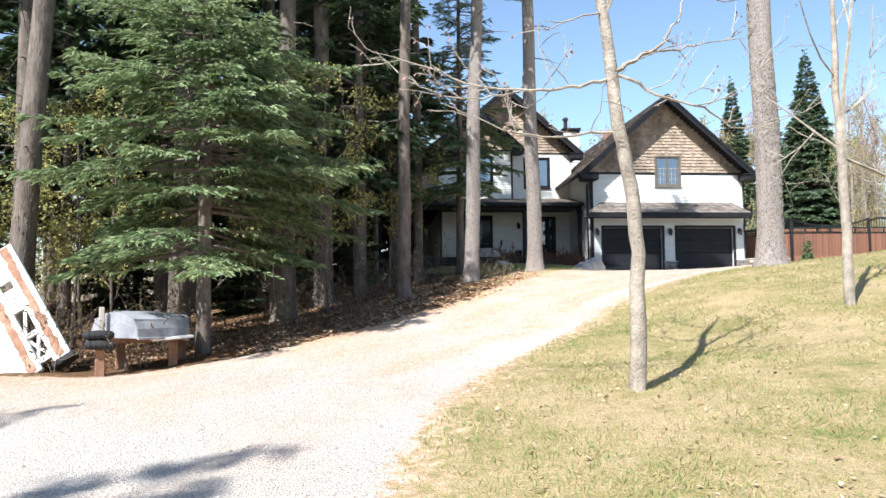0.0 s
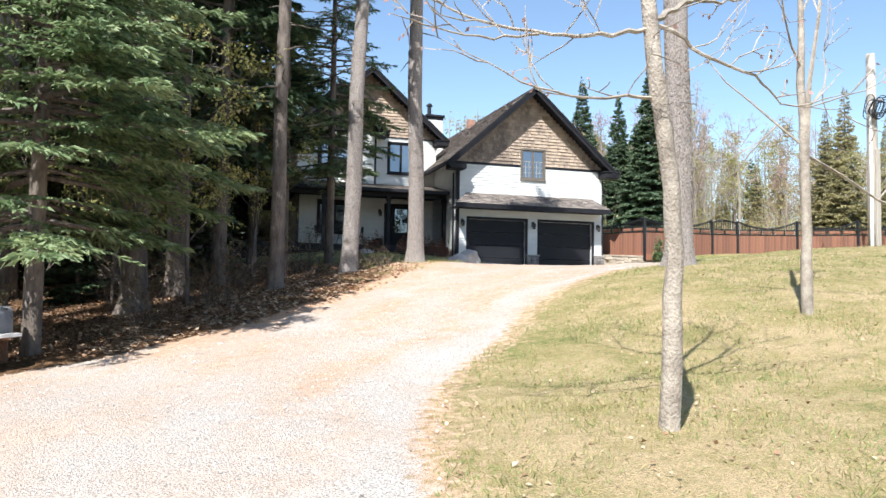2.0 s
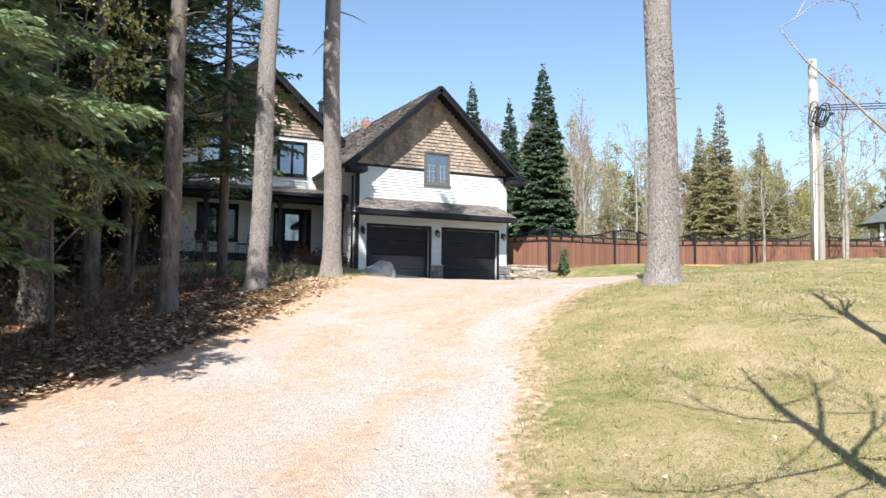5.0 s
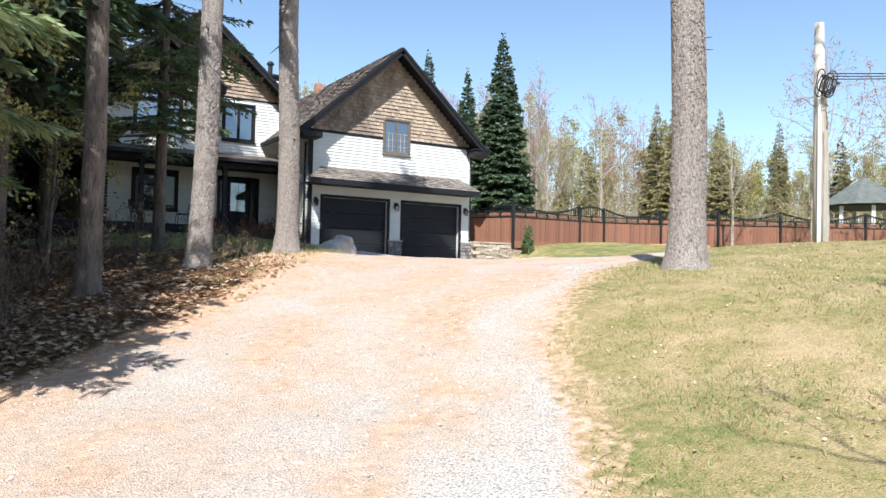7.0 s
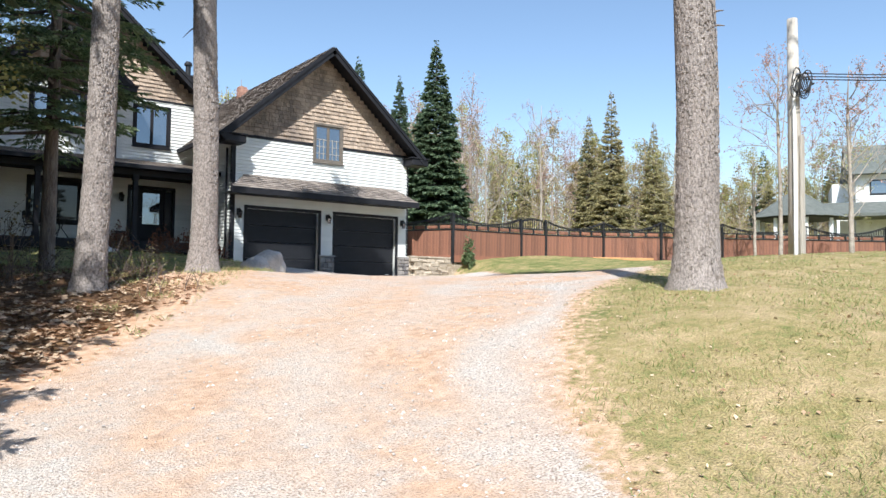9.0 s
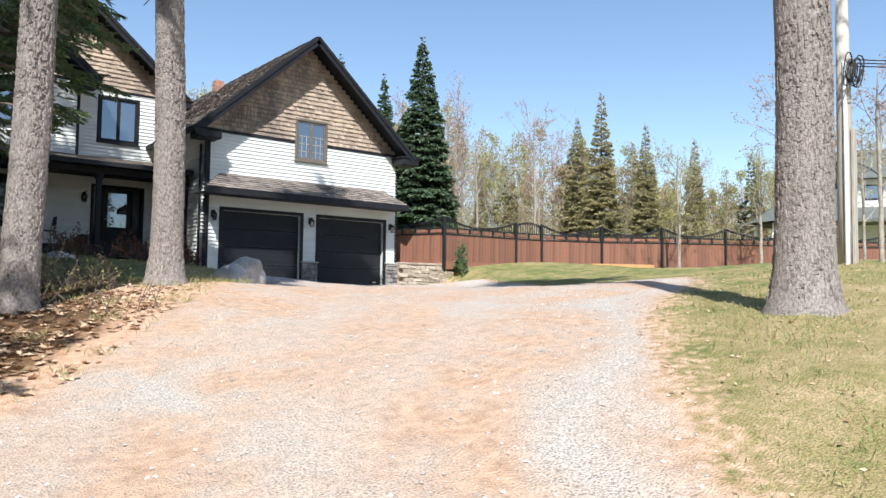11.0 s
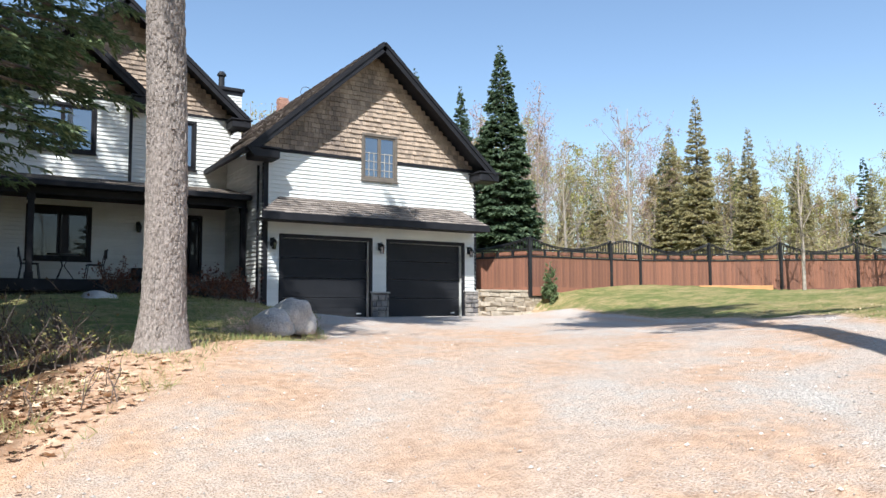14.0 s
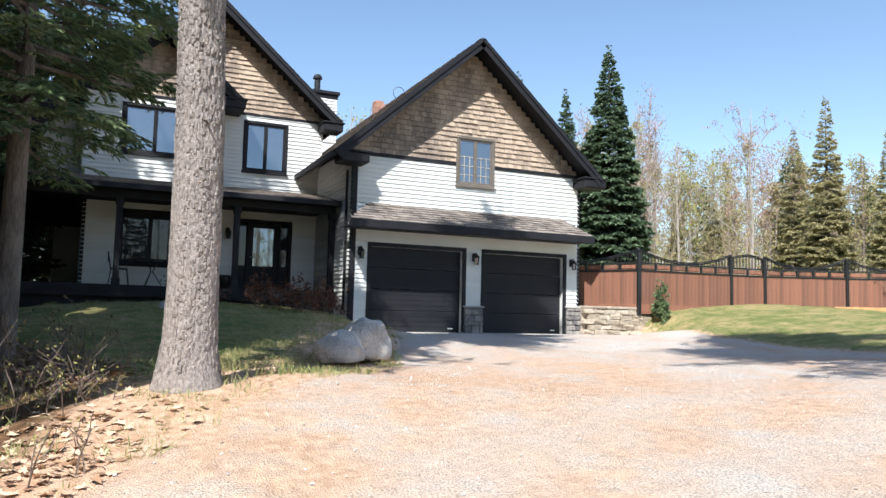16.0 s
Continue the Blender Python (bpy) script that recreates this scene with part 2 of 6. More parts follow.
# ---- the lie of the land ----
POLY = (-0.951, 0.588, 0.539, -0.006, 0.011, -0.045)
MOUNDS = [(-0.44, 6.2, 0.10, 1.3), (-0.1, 19.3, 0.01, 2.2), (1.9, 20.8, 0.33, 2.2), (4.7, 13.4, 0.16, 2.2), (3.0, 11.0, 0.19, 2.2), (-1.0, 8.7, -0.21, 2.2), (0.5, 12.3, -0.17, 2.2), (-5.5, 12.5, -0.26, 2.2), (4.2, 23.0, -0.18, 2.2), (8.0, 20.5, -0.03, 4.5), (9.0, 30.0, -0.52, 4.5), (2.0, 33.0, 0.47, 4.5), (5.5, 29.0, 0.37, 4.5), (-4.0, 22.0, 0.06, 4.5), (-10.0, 17.0, -0.63, 4.5), (14.0, 30.0, -0.47, 4.5), (17.5, 32.5, 0.18, 4.5), (14.0, 21.0, -0.35, 4.5), (20.0, 29.0, -0.0, 4.5), (27.0, 28.0, -0.55, 4.5), (22.0, 19.0, 0.29, 4.5), (12.5, 15.0, 0.63, 4.5), (-10.0, 30.0, 0.21, 4.5), (-8.0, 4.0, -0.29, 4.5), (3.0, 1.0, -0.53, 4.5), (15.0, 5.0, -0.07, 4.5), (-3.0, 14.0, -0.1, 4.5)]
DRIVE = [(-2.6, -9), (-2.5, 4.4), (-2.0, 6.6), (-1.3, 8.6), (0.1, 10.5), (1.0, 11.9), (2.5, 13.4), (4.0, 14.6), (5.3, 15.4), (8.2, 16.8), (11, 19), (13, 22), (14.4, 26), (15.3, 29.5), (16.3, 32.7), (14.7, 33), (7.0, 33), (6.8, 29), (5.7, 26), (4.5, 23), (3.2, 21.2), (1.3, 18.7), (0.1, 17), (-1, 15.6), (-2.8, 13.8), (-5.4, 12.4), (-7, 12), (-9, 12.4), (-16, 12), (-16, -9)]


def land(x, y):
    """Height of the ground."""
    x, y = np.clip(np.asarray(x, float), -17, 34), np.clip(np.asarray(y, float), -9, 38)
    a, b = x / 10, (y - 12) / 10
    z = POLY[0] + POLY[1] * a + POLY[2] * b + POLY[3] * a * a + POLY[4] * a * b + POLY[5] * b * b
    for cx, cy, h, s in MOUNDS:
        z = z + h * np.exp(-((x - cx) ** 2 + (y - cy) ** 2) / (2 * s * s))
    apron = np.clip((y - 27) / 3, 0, 1) * np.clip((x - 6.2) / 1.2, 0, 1) * np.clip((15.2 - x) / 1.2, 0, 1)
    z = z * (1 - apron)
    well = np.clip((y - 29.5) / 2, 0, 1) * np.clip((x - 13) / 1, 0, 1) * np.clip((17.0 - x) / 0.9, 0, 1)
    z = z * (1 - well)
    back = np.clip((y - 32.95) / 0.2, 0, 1) * np.clip((x - 14.25) / 0.1, 0, 1) * np.clip((24 - x) / 5, 0, 1)
    z = z * (1 - back) + 0.86 * back
    return z


def swell(x, y):
    """Small unevenness of the ground."""
    z = 0.0
    for f, a in ((0.9, 0.03), (2.3, 0.014)):
        z = z + a * np.sin(x * f + 1.3 * np.sin(y * f * 0.7)) * np.cos(y * f * 0.9)
    return z


def ground_z(x, y):
    return float(land(x, y))


def right_edge(x, y):
    """Distance from the drive's edge along the lawn."""
    best = np.full(np.shape(x), 1e9)
    for (ax, ay), (bx, by) in zip(DRIVE[:14], DRIVE[1:14]):
        dx, dy = bx - ax, by - ay
        t = np.clip(((x - ax) * dx + (y - ay) * dy) / (dx * dx + dy * dy), 0, 1)
        best = np.minimum(best, np.hypot(x - ax - t * dx, y - ay - t * dy))
    return best


def drive_dist(x, y):
    """Distance from the drive's edge, negative on it."""
    x, y = np.asarray(x, float), np.asarray(y, float)
    best, inside = np.full(x.shape, 1e9), np.zeros(x.shape, bool)
    for (ax, ay), (bx, by) in zip(DRIVE, DRIVE[1:] + DRIVE[:1]):
        dx, dy = bx - ax, by - ay
        t = np.clip(((x - ax) * dx + (y - ay) * dy) / (dx * dx + dy * dy), 0, 1)
        best = np.minimum(best, np.hypot(x - ax - t * dx, y - ay - t * dy))
        if dy:
            inside ^= ((ay > y) != (by > y)) & (x < dx * (y - ay) / dy + ax)
    return np.where(inside, -best, best)


def woods_mask(x, y):
    """1 under the trees on the drive's far side and behind the houses, 0 on the lawn."""
    edge = np.interp(y, [-9, 10, 14, 18, 22, 26, 30], [-9, -7, -2.2, 1.2, 2.2, 1.0, -3.0])
    w = np.clip((edge - x) / 1.5, 0, 1)
    return np.maximum(w, np.clip((np.maximum(y - 40, np.abs(x - 10) - 40)) / 6, 0, 1))


def ground_mat():
    m = bpy.data.materials.new("earth_and_grass")
    m.use_nodes = True
    n, l = m.node_tree.nodes, m.node_tree.links
    b = n["Principled BSDF"]
    b.inputs["Roughness"].default_value = 0.95
    b.inputs["Specular IOR Level"].default_value = 0.15
    co = n.new("ShaderNodeTexCoord")

    def noise_at(scale, detail=5, stretch=None):
        q = n.new("ShaderNodeTexNoise")
        q.inputs["Scale"].default_value, q.inputs["Detail"].default_value = scale, detail
        src = co.outputs["Object"]
        if stretch:
            mp = n.new("ShaderNodeMapping")
            mp.inputs["Rotation"].default_value = (0, 0, stretch[0])
            mp.inputs["Scale"].default_value = stretch[1]
            l.new(src, mp.inputs[0])
            src = mp.outputs[0]
        l.new(src, q.inputs["Vector"])
        return q.outputs[0]

    def ramp(v, stops):
        r = n.new("ShaderNodeValToRGB")
        while len(r.color_ramp.elements) < len(stops):
            r.color_ramp.elements.new(0.5)
        for e, (p, c) in zip(r.color_ramp.elements, stops):
            e.position, e.color = p, (*c, 1)
        l.new(v, r.inputs[0])
        return r.outputs[0]

    def mix(f, a, c, mode="MIX"):
        x = n.new("ShaderNodeMix")
        x.data_type, x.blend_type = "RGBA", mode
        if isinstance(f, float):
            x.inputs[0].default_value = f
        else:
            l.new(f, x.inputs[0])
        l.new(a, x.inputs[6])
        l.new(c, x.inputs[7])
        return x.outputs[2]

    def calc(op, a, c):
        x = n.new("ShaderNodeMath")
        x.operation = op
        x.use_clamp = op != "ADD"
        for i, q in enumerate((a, c)):
            if isinstance(q, (int, float)):
                x.inputs[i].default_value = q
            else:
                l.new(q, x.inputs[i])
        return x.outputs[0]

    at = n.new("ShaderNodeAttribute")
    at.attribute_name = "zone"
    patches, fine, grit = noise_at(0.55), noise_at(11, 6), noise_at(75, 4)
    streak = noise_at(0.5, 4, (radians(-40), (1.6, 0.35, 1)))
    gravel = ramp(grit, [(0.35, (0.27, 0.24, 0.21)), (0.47, (0.58, 0.535, 0.485)), (0.61, (0.75, 0.70, 0.645))])
    mid = noise_at(2.4, 5)
    needles = ramp(fine, [(0.3, (0.49, 0.30, 0.185)), (0.7, (0.77, 0.53, 0.375))])
    cover = ramp(calc("ADD", calc("ADD", calc("MULTIPLY", streak, 0.65), calc("MULTIPLY", mid, 0.55)), calc("MULTIPLY", fine, 0.25)), [(0.58, (0.18, 0.18, 0.18)), (0.80, (0.95, 0.95, 0.95))])
    drive = mix(calc("MULTIPLY", cover, at.outputs["Alpha"]), gravel, needles)
    drive = mix(ramp(patches, [(0.45, (0, 0, 0)), (0.62, (0.3, 0.3, 0.3))]), drive, needles)
    drive = mix(0.25, drive, ramp(grit, [(0.3, (0.45, 0.45, 0.45)), (0.7, (1, 1, 1))]), "MULTIPLY")
    xyz = n.new("ShaderNodeSeparateXYZ")
    l.new(co.outputs["Object"], xyz.inputs[0])
    dry = calc("SUBTRACT", calc("ADD", calc("ADD", calc("MULTIPLY", patches, 0.35), calc("MULTIPLY", mid, 0.40)), calc("MULTIPLY", fine, 0.3)), calc("MULTIPLY", calc("SUBTRACT", calc("MULTIPLY", xyz.outputs[1], 0.05), 0.5), 0.24))
    lawn = ramp(dry, [(0.35, (0.20, 0.23, 0.075)), (0.46, (0.42, 0.34, 0.155)), (0.60, (0.60, 0.45, 0.26))])
    lawn = mix(0.65, lawn, ramp(grit, [(0.36, (0.42, 0.42, 0.42)), (0.62, (1, 1, 1))]), "MULTIPLY")
    lawn = mix(ramp(noise_at(26, 3), [(0.54, (0, 0, 0)), (0.68, (0.42, 0.42, 0.42))]), lawn, ramp(grit, [(0.3, (0.11, 0.16, 0.045)), (0.7, (0.27, 0.30, 0.10))]))
    litter = ramp(calc("ADD", calc("MULTIPLY", fine, 0.7), calc("MULTIPLY", patches, 0.35)), [(0.35, (0.06, 0.038, 0.024)), (0.55, (0.17, 0.095, 0.05)), (0.75, (0.34, 0.20, 0.10))])
    sp = n.new("ShaderNodeSeparateColor")
    l.new(at.outputs["Color"], sp.inputs[0])
    wob = calc("MULTIPLY", calc("SUBTRACT", fine, 0.0), 0.5)

    def crisp(v):
        return ramp(calc("ADD", v, wob), [(0.68, (0, 0, 0)), (0.84, (1, 1, 1))])

    colour = mix(crisp(sp.outputs[1]), mix(crisp(sp.outputs[2]), lawn, needles), litter)
    colour = mix(crisp(sp.outputs[0]), colour, drive)
    l.new(colour, b.inputs["Base Color"])
    bp = n.new("ShaderNodeBump")
    bp.inputs["Strength"].default_value, bp.inputs["Distance"].default_value = 0.9, 0.035
    l.new(calc("ADD", grit, calc("MULTIPLY", fine, 0.45)), bp.inputs["Height"])
    l.new(bp.outputs[0], b.inputs["Normal"])
    return m


def build_ground():
    far = np.array([60, 100, 200, 500, 1500, 3500.0])
    xs = np.concatenate([-20 - far[::-1], np.arange(-20, 36, 0.22), 36 + far])
    ys = np.concatenate([-12 - far[::-1], np.arange(-12, 42, 0.22), 42 + far])
    X, Y = np.meshgrid(xs, ys)
    Z = land(X, Y)
    r = np.random.RandomState(3)
    d = drive_dist(X, Y)
    Z = Z + r.uniform(-1, 1, X.shape) * np.where(d > 0.2, 0.02, 0.006)
    Z = Z + swell(X, Y)
    ny, nx = X.shape
    i = np.arange(ny * nx).reshape(ny, nx)
    F = np.stack([i[:-1, :-1], i[:-1, 1:], i[1:, 1:], i[1:, :-1]], -1).reshape(-1, 4)
    ob = raw("ground", np.stack([X, Y, Z], -1).reshape(-1, 3).tolist(), F.tolist(), ground_mat(), smooth=True)
    zone = ob.data.color_attributes.new("zone", "FLOAT_COLOR", "POINT")
    drv = np.clip(0.5 - d / 0.9, 0, 1)
    left = X < 0.9 + 0.75 * (Y - 17)
    edge = np.where(left, np.clip(1.35 - d / 2.6, 0, 1), np.clip(0.88 - d / 1.5, 0, 0.92)) * (X > -9)
    orange = np.clip((Y - 3) / 9, 0.30, 1) * np.clip((30 - Y) / 8, 0.25, 1)
    e = right_edge(X, Y) + 0.22 * np.sin(X * 1.1 + Y * 0.7) + 0.12 * np.sin(X * 3.1 - Y * 2.3)
    for at, wide, much in ((0.32, 0.24, 0.8), (1.75, 0.4, 0.5), (3.3, 0.45, 0.45)):
        orange = orange * (1 - much * np.exp(-((e - at) / wide) ** 2))
    orange = np.clip(orange + 0.35 * np.exp(-((e - 0.95) / 0.3) ** 2) * np.clip((Y - 5) / 4, 0, 1), 0, 1)
    data = np.stack([drv, woods_mask(X, Y), 0.66 * edge, orange], -1).reshape(-1)
    zone.data.foreach_set("color", data.astype(np.float32))
    return tagged(ob, "sloping gravel drive, straw-coloured lawn and leaf-covered forest floor", "ground", kind="structure")


build_ground()


# ---- the house: garage wing ----
def window(parent, x0, x1, z0, z1, y, frame_m, panes=2, bars=False, name="window", glass=None):
    """A casement window in a wall that faces -y, with frame, panes and glazing bars."""
    w = new(name)
    w.parent = parent
    f = 0.085
    bm = bmesh.new()
    for a in ((x0 - f, x1 + f, z1, z1 + f), (x0 - f, x1 + f, z0 - f, z0), (x0 - f, x0, z0, z1), (x1, x1 + f, z0, z1)):
        box(bm, a[0], a[1], y - 0.05, y + 0.1, a[2], a[3], 0.008)
    part("frame", bm, frame_m, w)
    part("sill", cube(x0 - f - 0.03, x1 + f + 0.03, y - 0.085, y - 0.045, z0 - f - 0.03, z0 - f + 0.02, 0.006), frame_m, w)
    n = panes
    for k in range(n):
        a, b = x0 + (x1 - x0) * k / n, x0 + (x1 - x0) * (k + 1) / n
        bm = bmesh.new()
        s = 0.055
        for q in ((a, b, z1 - s, z1), (a, b, z0, z0 + s), (a, a + s, z0 + s, z1 - s), (b - s, b, z0 + s, z1 - s)):
            box(bm, q[0] + 0.002, q[1] - 0.002, y - 0.02, y + 0.03, q[2], q[3], 0.005)
        part("sash", bm, frame_m, w)
        part("pane", cube(a + s, b - s, y + 0.003, y + 0.009, z0 + s, z1 - s), glass or M_GLASS, w)
        if bars:
            bm = bmesh.new()
            for t in (0.3, 0.7):
                xx = a + s + (b - a - 2 * s) * t
                box(bm, xx - 0.008, xx + 0.008, y - 0.012, y + 0.001, z0 + s, z0 + (z1 - z0) * 0.62)
            for t in (0.2, 0.4, 0.6):
                zz = z0 + (z1 - z0) * t
                box(bm, a + s, b - s, y - 0.013, y, zz - 0.008, zz + 0.008)
            part("glazing_bar", bm, M_BLIND, w)
    return w


def wall_with_holes(name, x0, x1, y0, y1, z0, z1, holes, material, parent):
    """A wall along x, of thickness y0..y1, with rectangular openings right through."""
    bm = bmesh.new()
    xs = sorted({x0, x1, *[h[0] for h in holes], *[h[1] for h in holes]})
    for a, b in zip(xs, xs[1:]):
        spans = [(z0, z1)]
        for h in holes:
            if h[0] <= a + 1e-6 and h[1] >= b - 1e-6:
                spans = cut(spans, h[2], h[3])
        for s, e in spans:
            box(bm, a, b, y0, y1, s, e)
    return part(name, bm, material, parent)


def gable_wall(name, xa, xb, xm, z0, zs, zt, y0, y1, material, parent):
    bm = bmesh.new()
    ring = [(xa, z0), (xb, z0), (xb, zs), (xm, zt), (xa, zs)]
    f = bm.faces.new([bm.verts.new((x, y0, z)) for x, z in ring])
    r = bmesh.ops.extrude_face_region(bm, geom=[f])
    bmesh.ops.translate(bm, vec=(0, y1 - y0, 0), verts=[v for v in r["geom"] if isinstance(v, bmesh.types.BMVert)])
    bmesh.ops.recalc_face_normals(bm, faces=bm.faces)
    return part(name, bm, material, parent)


def gable_roof(parent, xm, zt, xa, za, xb, zb, y0, y1, th=0.16, seed=0):
    """A pitched roof with its ridge along y: slabs, shingle courses, fascias and barge boards."""
    for x, z, sgn in ((xa, za, -1), (xb, zb, 1)):
        bm = bmesh.new()
        v = [bm.verts.new(p) for p in ((xm, y0, zt), (xm, y1, zt), (x, y1, z), (x, y0, z))]
        w = [bm.verts.new(q.co - Vector((0, 0, th))) for q in v]
        bm.faces.new(v), bm.faces.new(w[::-1])
        for i in range(4):
            bm.faces.new((v[i], v[(i + 1) % 4], w[(i + 1) % 4], w[i]))
        bmesh.ops.recalc_face_normals(bm, faces=bm.faces)
        part("roof_slab", bm, M_TRIM, parent)
        up = Vector((xm - x, 0, zt - z))
        ln = up.length
        up.normalize()
        nrm = Vector((-up.z, 0, up.x)) if sgn < 0 else Vector((up.z, 0, -up.x))
        if nrm.z < 0:
            nrm = -nrm
        courses("roof_shingle", Vector((x, y0 - 0.02, z)) + nrm * 0.004, (0, 1, 0), up, nrm, y1 - y0, ln, 0.15, 0.022, M_ROOF, parent, piece=(0.22, 0.36), seed=seed + sgn)
        bm = sweep_box(bmesh.new(), (x, y0 - 0.035, z - 0.13), (xm, y0 - 0.035, zt - 0.13), 0.05, 0.26)
        part("barge_board", bm, M_TRIM, parent)
        bm = sweep_box(bmesh.new(), (x - sgn * 0.02, y0 - 0.075, z - 0.045), (xm, y0 - 0.075, zt - 0.045), 0.03, 0.10)
        part("barge_moulding", bm, M_TRIM, parent)
        bm = sweep_box(bmesh.new(), (x + sgn * 0.05, y0, z - 0.09), (x + sgn * 0.05, y1, z - 0.09), 0.12, 0.13)
        part("gutter", bm, M_TRIM, parent)


def lantern(x, y, z):
    e = empty("wall_lantern", x, y, z, "black metal wall lantern beside the garage door", "lantern", "garage lanterns")
    part("back_plate", cube(-0.06, 0.06, -0.03, 0, -0.11, 0.12, 0.008), M_BLACK, e)
    bm = tube(bmesh.new(), [(0, -0.02, 0.06), (0, -0.08, 0.13), (0, -0.15, 0.12), (0, -0.16, 0.05)], [0.012] * 4, 6)
    part("arm", bm, M_BLACK, e)
    bm = bmesh.new()
    bmesh.ops.create_cone(bm, cap_ends=True, segments=6, radius1=0.105, radius2=0.025, depth=0.10, matrix=Matrix.Translation((0, -0.16, 0.03)))
    part("cap", bm, M_BLACK, e)
    bm = bmesh.new()
    bmesh.ops.create_cone(bm, cap_ends=True, segments=6, radius1=0.05, radius2=0.075, depth=0.19, matrix=Matrix.Translation((0, -0.16, -0.115)))
    part("glass_shade", bm, M_GLASS, e)
    bm = bmesh.new()
    for k in range(6):
        a = k * math.tau / 6
        tube(bm, [(0.052 * math.cos(a), -0.16 + 0.052 * math.sin(a), -0.21), (0.078 * math.cos(a), -0.16 + 0.078 * math.sin(a), -0.02)], [0.007] * 2, 4)
    part("cage", bm, M_BLACK, e)
    return e


GX0, GX1, GY = 7.06, 14.20, 33.0
RX, RZ = 10.50, 8.20
D1, D2 = (7.62, 10.32), (11.02, 13.66)
DTOP = 2.27
garage = empty("garage_wing", 10.6, 33.0, 0, "double garage wing in white lap siding under a steep cedar-shingled gable", "house")
garage.matrix_world = Matrix()
holes = [(*D1, 0, DTOP), (*D2, 0, DTOP), (10.13, 11.19, 4.21, 5.49)]
wall_with_holes("front_wall", GX0, GX1, GY, GY + 0.22, -0.1, 4.72, [(*D1, -0.1, DTOP), (*D2, -0.1, DTOP), (10.13, 11.19, 4.21, 5.49)], M_SIDING, garage)
bmw = bmesh.new()
for xa, xb in ((GX0, 10.13), (11.19, GX1)):
    za, zb = 4.72, 4.72
    ta = min(RZ - 0.2, RZ - 0.2 - (RX - xa) * 0.885 if xa < RX else RZ - 0.2 - (xa - RX) * 0.885)
    tb = RZ - 0.2 - abs(xb - RX) * 0.885
    vv = [bmw.verts.new((x, y, z)) for y in (GY, GY + 0.22) for x, z in ((xa, 4.722), (xb, 4.722), (xb, max(tb, 4.73)), (xa, max(ta, 4.73)))]
    for f in ((0, 1, 2, 3), (7, 6, 5, 4), (0, 4, 5, 1), (1, 5, 6, 2), (2, 6, 7, 3), (3, 7, 4, 0)):
        bmw.faces.new([vv[i] for i in f])
gable_wall("gable_top", 10.13, 11.19, RX, 5.49, RZ - 0.25 - 0.65 * 0.885, RZ - 0.22, GY, GY + 0.22, M_SHAKE, garage)
bmesh.ops.recalc_face_normals(bmw, faces=bmw.faces)
part("gable_wall", bmw, M_SHAKE, garage)
part("side_wall", cube(GX0, GX0 + 0.2, GY + 0.22, 46, -0.3, 4.9), M_SIDING, garage)
part("side_wall", cube(GX1 - 0.2, GX1, GY + 0.22, 46, -0.3, 4.9), M_SIDING, garage)
part("back_wall", cube(GX0, GX1, 46.001, 46.2, -0.3, 4.9), M_SIDING, garage)
part("slab", cube(GX0 - 0.02, GX1 + 0.02, GY - 0.35, GY + 8, -0.4, 0.012, 0.01), M_CONC, garage)
hl = [(a - GX0 - 0.1, b - GX0 + 0.1, -1, DTOP + 0.12) for a, b in (D1, D2)] + [(10.05 - GX0, 11.27 - GX0, 4.12, 6)]
stone_cut = [(D1[1] - GX0, D2[0] - GX0, -1, 0.72), (D2[1] - GX0, GX1 - GX0, -1, 0.78)]
courses("lap_siding", (GX0, GY - 0.002, 0), (1, 0, 0), (0, 0, 1), (0, -1, 0), GX1 - GX0, 4.70, 0.118, 0.032, M_SIDING, garage, holes=hl + stone_cut, seed=1)
courses("lap_siding", (GX0 - 0.002, 46, 0), (0, -1, 0), (0, 0, 1), (-1, 0, 0), 13.0, 4.6, 0.118, 0.032, M_SIDING, garage, seed=2)
part("belt_board", cube(GX0, 10.04, GY - 0.045, GY - 0.003, 4.70, 4.80, 0.006), M_TRIM, garage)
part("belt_board", cube(11.28, GX1, GY - 0.045, GY - 0.003, 4.70, 4.80, 0.006), M_TRIM, garage)


def gable_limits(xm, x0, zb, zt, slope):
    return lambda v: (max(0.0, xm - x0 - (zt - zb - v) / slope), xm - x0 + (zt - zb - v) / slope)


courses("cedar_shingle", (GX0, GY - 0.004, 4.80), (1, 0, 0), (0, 0, 1), (0, -1, 0), GX1 - GX0, 3.15, 0.145, 0.036, M_SHAKE, garage, holes=[(10.05 - GX0, 11.27 - GX0, -1, 0.79)], limits=gable_limits(RX, GX0, 4.80, RZ - 0.14, 0.885), piece=(0.09, 0.2), seed=5)
gable_roof(garage, RX, RZ + 0.06, 6.42, RZ + 0.06 - (RX - 6.42) * 0.885, 14.58, RZ + 0.06 - (14.58 - RX) * 0.885, 32.38, 46.4, seed=3)
for xa, xb in ((6.52, 7.28), (13.98, 14.74)):
    e = part("cornice_return", cube(xa, xb, 32.34, 33.0, 4.36, 4.62, 0.03), M_TRIM, garage)
    part("return_cap", cube(xa - 0.04, xb + 0.04, 32.30, 33.0, 4.621, 4.67, 0.01), M_TRIM, e)
part("corner_board", cube(GX0 - 0.028, GX0 + 0.11, GY - 0.035, GY + 0.1, 0, 4.36), M_TRIM, garage)
part("corner_board", cube(GX1 - 0.05, GX1 + 0.03, GY - 0.03, GY + 0.1, 0.80, 4.36), M_TRIM, garage)
part("downspout", tube(bmesh.new(), [(6.97, 33.25, 4.3), (6.97, 33.25, 0.55)], [0.035] * 2, 8), M_TRIM, garage)
